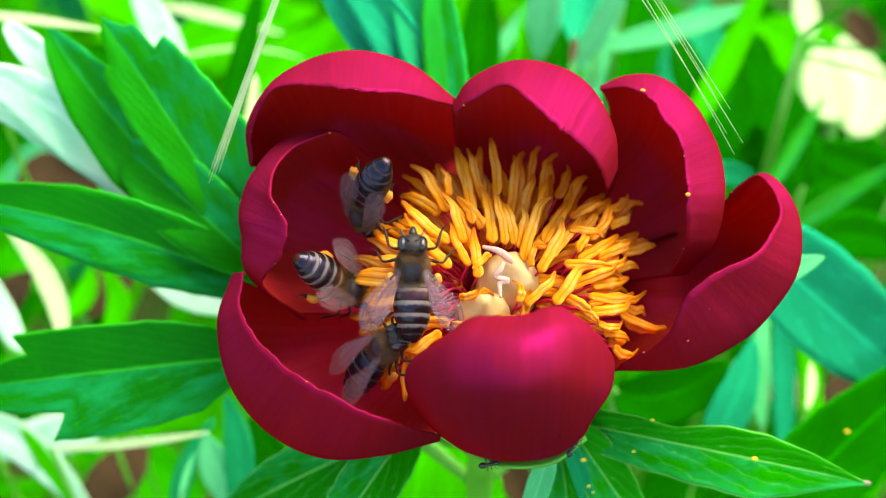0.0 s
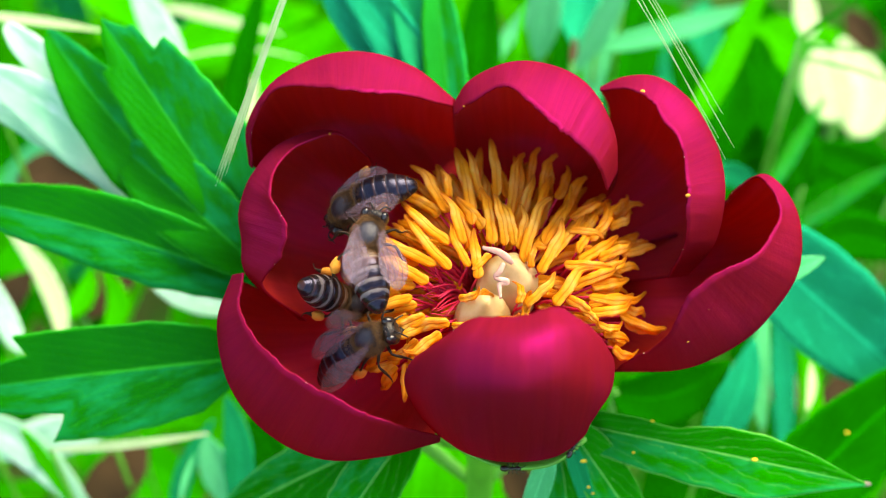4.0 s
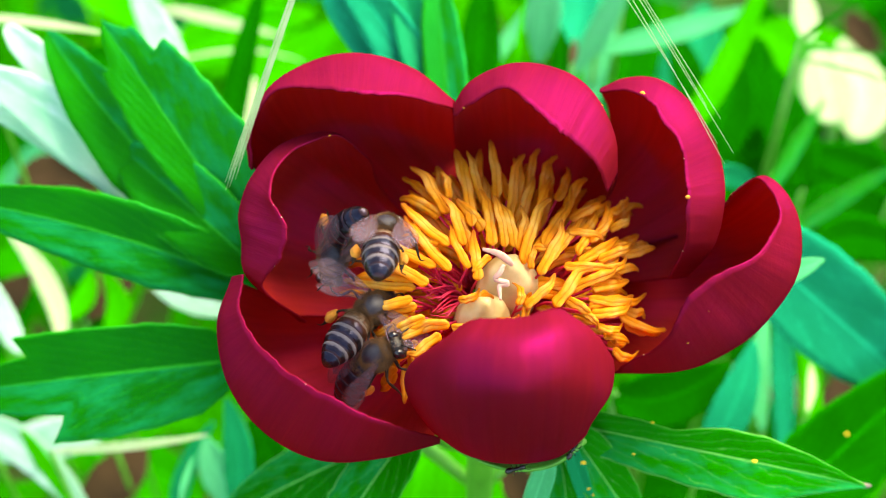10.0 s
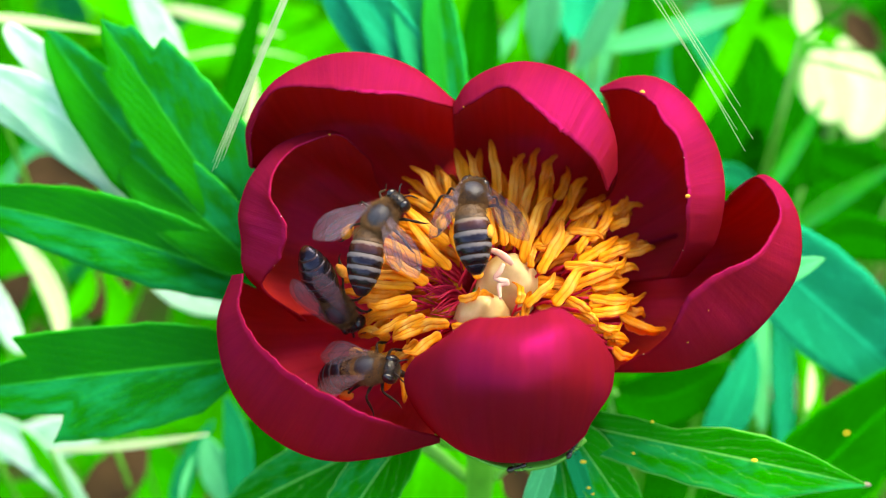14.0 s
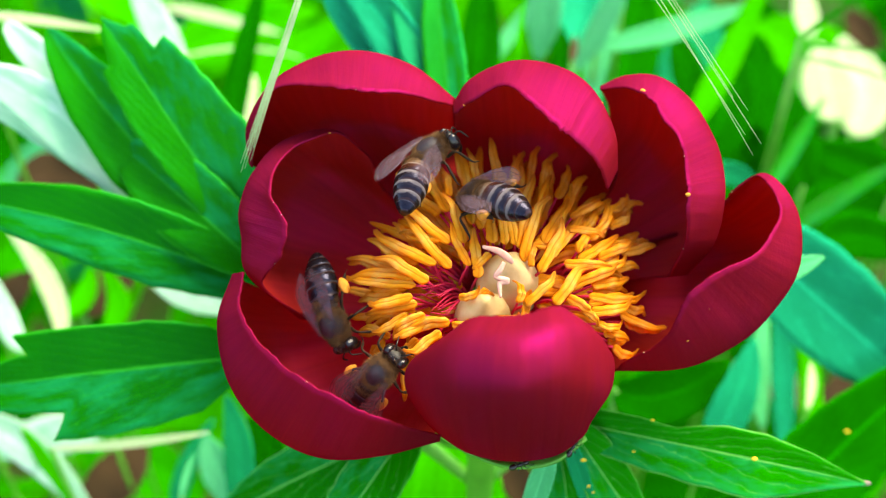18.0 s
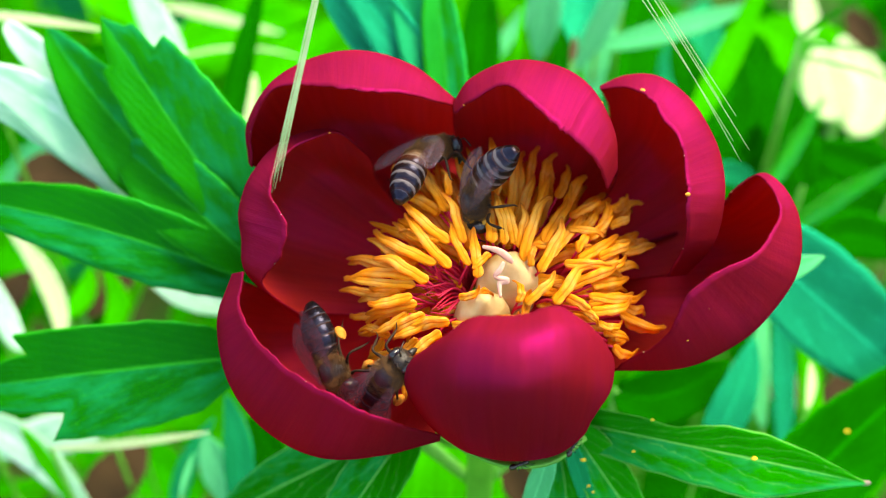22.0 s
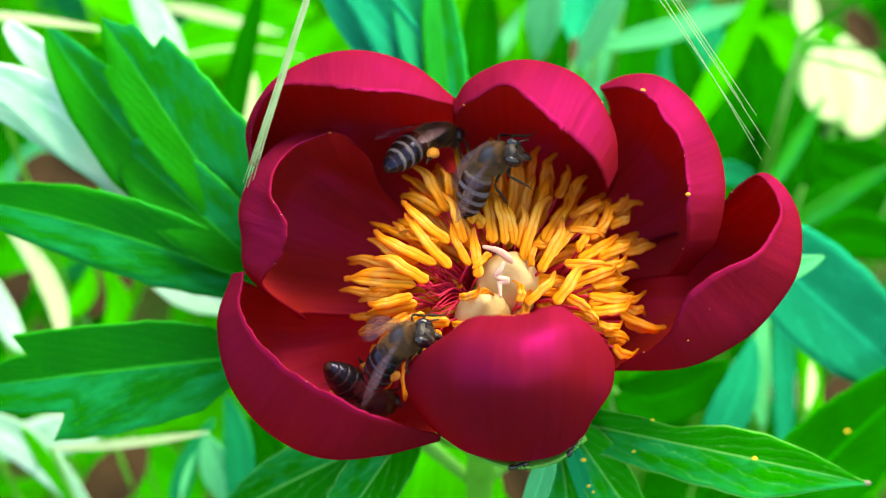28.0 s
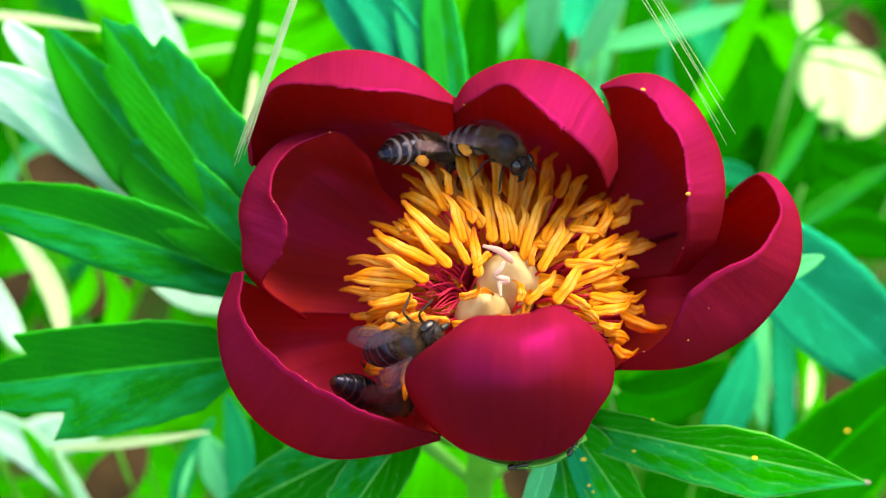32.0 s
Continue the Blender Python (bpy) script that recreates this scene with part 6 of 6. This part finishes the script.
        (0.5, -11.3, 5.9, -9.0, -0.18, -0.53, -0.83, 40, -0.78, 0.38, -0.49),
        (1, -11.2, 6.3, -9.0, -0.41, -0.61, -0.68, 40, -0.53, 0.19, -0.83),
        (1.5, -10.7, 8.4, -9.0, -0.58, -0.64, -0.50, 40, -0.58, 0.19, -0.79),
        (2, -10.6, 6.5, -9.0, -0.63, -0.77, 0.00, 30, -0.69, 0.69, -0.23),
        (2.5, -11.4, 6.6, -9.0, -0.60, -0.80, -0.00, 30, -0.74, 0.59, -0.33),
        (3, -11.7, 6.5, -9.0, -0.57, -0.80, -0.18, 30, -0.75, 0.41, -0.51),
        (3.5, -11.2, 7.3, -9.0, -0.59, -0.69, -0.42, 30, -0.70, 0.27, -0.66),
        (5.5, -11.6, 4.7, -9.0, -0.32, -0.86, -0.39, 10, -0.74, 0.66, 0.13),
        (6, -12.0, 3.4, -9.0, -0.22, -0.98, -0.02, 10, -0.59, 0.69, 0.42),
        (6.5, -13.1, 3.1, -9.0, -0.36, -0.93, -0.11, 10, -0.75, 0.54, 0.38),
        (7, -12.4, 4.1, -9.0, -0.48, -0.81, -0.34, 10, -0.90, 0.35, 0.27),
        (7.5, -13.1, 3.4, -9.0, -0.47, -0.82, -0.31, 10, -0.87, 0.45, 0.22),
        (8, -13.0, 3.4, -9.0, -0.38, -0.88, -0.28, 10, -0.81, 0.53, 0.24),
        (8.5, -12.5, 3.4, -9.0, -0.37, -0.92, -0.16, 10, -0.64, 0.61, 0.46),
        (9, -12.7, 2.8, -9.0, -0.24, -0.97, 0.00, 10, -0.53, 0.56, 0.64),
        (9.5, -13.4, 2.1, -9.0, -0.20, -0.98, 0.00, 10, -0.53, 0.55, 0.65),
        (10, -13.7, 1.9, -9.0, -0.20, -0.98, -0.04, 10, -0.56, 0.55, 0.62),
        (10.5, -13.7, 3.1, -9.0, -0.15, -0.94, -0.32, 10, -0.72, 0.49, 0.48),
        (11, -14.2, 2.1, -9.0, 0.03, -0.97, -0.23, 10, -0.68, 0.43, 0.59),
        (11.5, -14.8, 2.8, -9.0, 0.13, -0.99, 0.00, 10, -0.53, 0.64, 0.55),
        (12, -14.5, 0.8, -9.0, 0.33, -0.95, 0.00, 20, -0.53, 0.76, 0.37),
        (12.5, -15.2, -0.8, -9.0, 0.37, -0.93, 0.00, 20, -0.53, 0.57, 0.63),
        (13, -15.6, -4.0, -11.0, 0.40, -0.92, 0.00, 40, -0.53, 0.58, 0.62),
        (13.5, -14.3, -4.9, -9.0, 0.42, -0.87, -0.28, 40, -0.81, 0.45, 0.38),
        (14, -15.0, -5.8, -9.0, 0.56, -0.73, -0.38, 45, -0.96, 0.27, 0.02),
        (14.5, -14.9, -6.2, -9.0, 0.58, -0.71, -0.40, 45, -0.96, 0.27, 0.07),
        (16.5, -14.1, -7.8, -9.0, 0.52, -0.83, -0.19, 45, -0.91, 0.35, 0.23),
        (17, -15.0, -7.6, -9.0, 0.38, -0.93, -0.03, 45, -0.87, 0.42, 0.26),
        (17.5, -15.4, -7.7, -9.0, 0.37, -0.93, 0.00, 45, -0.87, 0.46, 0.19),
        (18, -15.3, -7.6, -9.0, 0.45, -0.89, 0.00, 45, -0.90, -0.09, -0.42),
        (18.5, -15.2, -7.9, -9.0, 0.42, -0.91, 0.00, 45, -0.95, 0.03, -0.32),
        (19, -15.4, -8.1, -9.0, 0.49, -0.87, 0.00, 45, -0.97, 0.15, -0.19),
        (19.5, -15.0, -9.3, -9.0, 0.56, -0.83, 0.00, 45, -0.98, 0.07, -0.16),
        (20, -14.8, -10.6, -9.0, 0.49, -0.76, 0.43, 45, -0.94, 0.30, 0.16),
        (20.5, -14.6, -11.1, -9.0, 0.43, -0.72, 0.55, 45, -0.86, 0.49, 0.17),
        (21, -15.7, -14.6, -9.0, 0.32, -0.75, -0.58, 45, -0.89, 0.00, -0.46),
        (21.5, -15.4, -14.3, -9.0, 0.49, -0.66, 0.57, 45, -0.85, 0.53, 0.09),
        (22, -15.3, -14.2, -9.0, 0.53, -0.69, 0.50, 45, -0.92, 0.39, 0.02),
        (23, -14.2, -12.4, -9.0, 0.27, -0.79, 0.55, 45, -0.86, 0.23, 0.46),
        (24, -14.1, -10.6, -9.0, 0.24, -0.97, 0.00, 45, -0.74, 0.60, 0.31),
        (24.5, -14.9, -12.0, -9.0, 0.33, -0.95, 0.00, 45, -0.77, 0.62, 0.16),
        (25, -15.0, -13.1, -9.0, 0.41, -0.91, 0.00, 45, -0.82, 0.10, -0.56),
        (25.5, -14.8, -13.4, -9.0, 0.34, -0.88, -0.34, 45, -0.90, 0.42, -0.14),
        (27.5, -11.0, -20.3, -14.0, 0.64, -0.35, -0.68, 45, -0.97, 0.08, -0.23),
        (28, -10.8, -19.6, -14.0, 0.62, -0.37, -0.69, 45, -0.98, 0.13, -0.14),
        (28.5, -9.7, -21.0, -14.0, 0.68, -0.29, -0.67, 45, -0.99, 0.07, -0.09),
        (29, -8.5, -19.9, -14.0, 0.81, -0.25, -0.54, 45, -1.00, -0.04, -0.09),
        (30, -9.8, -19.9, -14.0, 0.77, -0.34, -0.55, 45, -0.99, 0.04, 0.11),
        (31, -9.3, -19.9, -14.0, 0.80, -0.28, -0.53, 45, -0.97, 0.09, 0.21),
        (32, -9.3, -20.2, -14.0, 0.80, -0.26, -0.54, 45, -0.98, 0.20, 0.06),
    ],
    "D": [
        (0, -3.7, -3.9, -1.0, 0.01, 0.78, 0.63, 0, -0.78, 0.00, 0.63),
        (0.5, -5.5, -3.2, -1.0, -0.02, 0.79, -0.61, 0, -0.78, -0.14, -0.60),
        (1, -7.2, -2.4, -1.0, -0.06, 0.78, -0.63, 0, -0.74, -0.32, -0.59),
        (1.5, -7.7, -0.8, -1.0, 0.05, 0.83, -0.55, 0, -0.75, -0.44, -0.50),
        (2, -7.5, -1.7, -1.0, 0.08, 0.88, -0.47, 0, -0.81, -0.55, -0.18),
        (2.5, -8.4, -1.3, -1.0, 0.20, 0.85, -0.50, 0, -0.81, -0.58, -0.08),
        (3, -8.9, -0.6, -1.0, 0.28, 0.83, -0.48, 0, -0.77, -0.63, -0.14),
        (3.5, -10.0, -0.5, -1.0, 0.29, 0.85, -0.45, 0, -0.81, -0.58, -0.06),
        (5.5, -8.5, -0.7, -1.0, 0.12, 0.87, -0.48, 0, -0.91, -0.39, -0.12),
        (6, -7.5, -0.6, -1.0, 0.13, 0.91, -0.39, 0, -0.93, -0.34, -0.16),
        (6.5, -7.8, -0.3, -1.0, 0.06, 0.67, -0.74, 0, -0.63, -0.32, -0.71),
        (7, -8.2, 2.3, -1.0, 0.27, 0.44, -0.86, 0, -0.53, -0.38, -0.76),
        (7.5, -7.2, 2.9, -1.0, 0.02, 0.44, -0.90, 0, -0.53, -0.23, -0.82),
        (8, -7.2, 1.8, -1.0, -0.13, 0.48, -0.87, 0, -0.53, -0.08, -0.84),
        (8.5, -7.9, 2.2, -1.0, -0.02, 0.45, -0.89, 0, -0.53, -0.15, -0.83),
        (9, -6.9, 2.0, -1.0, 0.03, 0.46, -0.89, 0, -0.53, -0.20, -0.82),
        (9.5, -8.6, 2.2, 0.0, 0.09, 0.32, -0.94, 0, -0.85, -0.21, -0.49),
        (10, -7.3, 1.8, 0.0, 0.09, 0.36, -0.93, 0, -0.96, -0.09, -0.26),
        (10.5, -6.4, 4.1, -3.0, 0.16, 0.54, -0.83, 0, -0.97, -0.02, -0.23),
        (11, -7.9, 0.4, -3.0, -0.17, 0.70, -0.70, 0, -0.99, 0.08, -0.11),
        (11.5, -5.8, 1.1, -3.0, 0.30, 0.83, -0.46, 0, -0.99, -0.14, -0.05),
        (12, -6.3, 2.2, -3.0, 0.58, 0.81, 0.00, 0, -0.87, -0.36, 0.34),
        (12.5, -7.0, 0.5, -3.0, 0.10, 0.95, -0.31, 0, -0.95, -0.22, 0.22),
        (13, -8.2, -0.4, -3.0, -0.13, 0.99, 0.07, 0, -0.88, -0.12, -0.45),
        (13.5, -8.1, 2.0, -3.0, -0.01, 0.79, -0.61, 0, -0.93, -0.32, -0.15),
        (14, -9.4, 2.2, -3.0, 0.68, 0.73, -0.06, -10, -0.82, -0.53, -0.24),
        (14.5, -9.5, 2.5, -3.0, 0.59, 0.76, -0.27, -10, -0.82, -0.43, -0.38),
        (16.5, -5.3, 8.9, -7.0, 0.69, 0.69, -0.24, -30, -0.89, -0.44, 0.13),
        (17, -4.3, 9.5, -7.0, 0.68, 0.73, 0.00, -30, -0.85, -0.46, 0.25),
        (17.5, -3.6, 9.7, -7.0, 0.74, 0.66, -0.11, -30, -0.81, -0.57, 0.14),
        (18, -3.5, 10.9, -7.0, 0.76, 0.62, -0.19, -42, -0.77, -0.62, -0.15),
        (18.5, -2.9, 11.2, -7.0, 0.83, 0.46, -0.32, -42, -0.77, -0.56, -0.29),
        (19, -2.7, 11.7, -7.0, 0.94, 0.29, -0.19, -42, -0.68, -0.65, -0.33),
        (19.5, -2.8, 11.5, -10.0, 0.88, 0.45, -0.12, -55, -0.69, -0.64, -0.32),
        (20, -2.9, 10.8, -10.0, 0.85, 0.53, 0.00, -55, -0.63, -0.77, -0.13),
        (20.5, -2.5, 11.6, -10.0, 0.79, 0.43, -0.44, -55, -0.82, -0.41, -0.40),
        (21, -2.9, 12.6, -10.0, 0.77, 0.28, -0.57, -55, -0.75, -0.22, -0.62),
        (21.5, -3.5, 12.4, -10.0, 0.84, 0.31, -0.45, -55, -0.75, -0.35, -0.56),
        (22, -3.6, 12.3, -10.0, 0.88, 0.31, -0.37, -55, -0.71, -0.51, -0.49),
        (23, -2.9, 12.5, -10.0, 0.83, 0.24, -0.51, -55, -0.85, -0.30, -0.44),
        (24, -2.7, 12.9, -10.0, 0.85, 0.36, -0.40, -55, -0.87, -0.08, -0.49),
        (24.5, -2.3, 13.2, -10.0, 0.84, 0.36, -0.41, -55, -0.81, 0.03, -0.59),
        (25, -2.9, 13.2, -10.0, 0.83, 0.29, -0.48, -55, -0.79, -0.09, -0.60),
        (25.5, -2.5, 13.1, -10.0, 0.78, 0.32, -0.54, -55, -0.82, -0.02, -0.58),
        (27.5, -2.9, 14.4, -13.0, 0.67, 0.13, -0.73, -55, -0.93, -0.05, -0.36),
        (28, -2.5, 15.0, -13.0, 0.68, 0.16, -0.72, -55, -0.89, 0.06, -0.44),
        (28.5, -1.7, 15.4, -13.0, 0.70, 0.18, -0.69, -55, -0.78, 0.30, -0.56),
        (29, -1.2, 15.2, -13.0, 0.76, 0.07, -0.64, -55, -0.67, 0.39, -0.63),
        (30, -2.6, 14.3, -13.0, 0.68, -0.04, -0.74, -55, -0.87, -0.02, -0.49),
        (31, -2.6, 14.0, -13.0, 0.68, -0.11, -0.73, -55, -0.86, -0.09, -0.50),
        (32, -2.2, 14.1, -13.0, 0.68, -0.28, -0.68, -55, -0.87, -0.15, -0.47),
    ],
}


# seconds, degrees by which the wings stand out from the back, and by which they are raised
SPREAD = {
    "A": [(0, 0, 0), (27, 2, 0), (27.6, 24, 5), (29.5, 22, 5), (30.5, 8, 4), (32, 9, 4)],
    "B": [(0, 8, 0), (5.5, 14, 5), (9, 14, 5), (9.5, 45, 20), (10, 70, 10), (10.5, 55, 40), (11, 60, 65), (11.5, 40, 75), (12, 50, 70), (12.5, 40, 76), (13, 70, 25), (13.5, 40, 60), (14.5, 20, 50), (16.5, 5, 10), (32, 5, 0)],
    "C": [(0, 0, 0), (6, 0, 0), (13, -2, 0), (16.5, -6, 0), (18, -9, 0), (22, -9, 0), (25, -4, 0), (32, 0, 0)],
    "D": [(0, 24, 6), (0.5, 30, 6), (1, 36, 6), (1.5, 10, 0), (3, 0, 0), (13.5, 4, 0), (14, 40, 10), (14.5, 45, 15), (16.5, 35, 10), (17, 40, 10), (18, 18, 5), (21, 26, 10), (27, 16, 0), (32, 8, 0)],
}
WING_ROOTS = [(3.0, 1.5, 1.55), (1.8, 1.5, 1.4), (3.0, -1.5, 1.55), (1.8, -1.5, 1.4)]


REST = Vector((-1, 0, -0.12))
WAIST = Matrix.Translation(Vector((0.4, 0, -0.3)) * 0.001)


def abdomen_pose(bx, by, bz):
    """The abdomen turned about the waist."""
    turn = REST.rotation_difference(Vector((bx, by, bz)))
    return WAIST @ turn.to_matrix().to_4x4() @ WAIST.inverted()


def bee_pose(x, y, z, ax, ay, az, roll):
    f = Vector((ax, ay, az)).normalized()
    side = Vector((0, 0.25, 1)).cross(f).normalized()
    m = Matrix((f, side, f.cross(side))).transposed().to_4x4()
    return FACE @ Matrix.Translation(Vector((x, y, z)) * 0.001) @ m @ pose(0, 0, 0, roll)


def motions():
    for key, label in BEES.items():
        bee, abdomen, wings = honeybee(key, label)
        walk(bee, [(r[0], bee_pose(*r[1:8])) for r in FLIGHTS[key]])
        walk(abdomen, [(r[0], abdomen_pose(*r[8:])) for r in FLIGHTS[key]])
        for k, wing in enumerate(wings):
            root = Matrix.Translation(Vector(WING_ROOTS[k]) * 0.001)
            turn = -1 if k < 2 else 1
            rows = []
            for r in FLIGHTS[key]:
                a, up = (float(np.interp(r[0], [q[0] for q in SPREAD[key]], [q[c] for q in SPREAD[key]])) for c in (1, 2))
                back = Matrix().to_quaternion().slerp(REST.rotation_difference(Vector(r[8:])), 0.8).to_matrix().to_4x4()
                rows.append((r[0], root @ back @ pose(0, 0, 0, -turn * up, 0, turn * a * (1.0 if k % 2 == 0 else 0.8)) @ root.inverted()))
            walk(wing, rows)
    still = ant("tiny black ant at the edge of the green sepal")
    still.matrix_world = FACE @ Matrix.Translation(Vector((17.2, -26.6, -12.5)) * 0.001) @ pose(0, 0, 0, 20, 0, 60)
    runner = ant("tiny black ant walking along the green sepal")
    places = ((0, (5.9, -27.8, -8.0), 10), (2, (6.9, -27.9, -8.0), 5), (4, (8.7, -28.2, -8.0), 0), (5.5, (9.5, -28.1, -8.0), 10), (9, (9.3, -28.1, -8.0), 15), (20, (9.8, -27.9, -8.0), 20), (32, (9.6, -28.1, -8.0), 10))
    walk(runner, [(t, FACE @ Matrix.Translation(Vector(p) * 0.001) @ pose(0, 0, 0, 20, 0, a)) for t, p, a in places])
    for stems, rows in ((AWN_LEFT, SWAY_LEFT), (AWN_RIGHT, SWAY_RIGHT)):
        walk(stems, [(t, FACE @ pose(x * 0.001, y * 0.001, z * 0.001, 0, 0, a)) for t, x, y, z, a in rows])


motions()
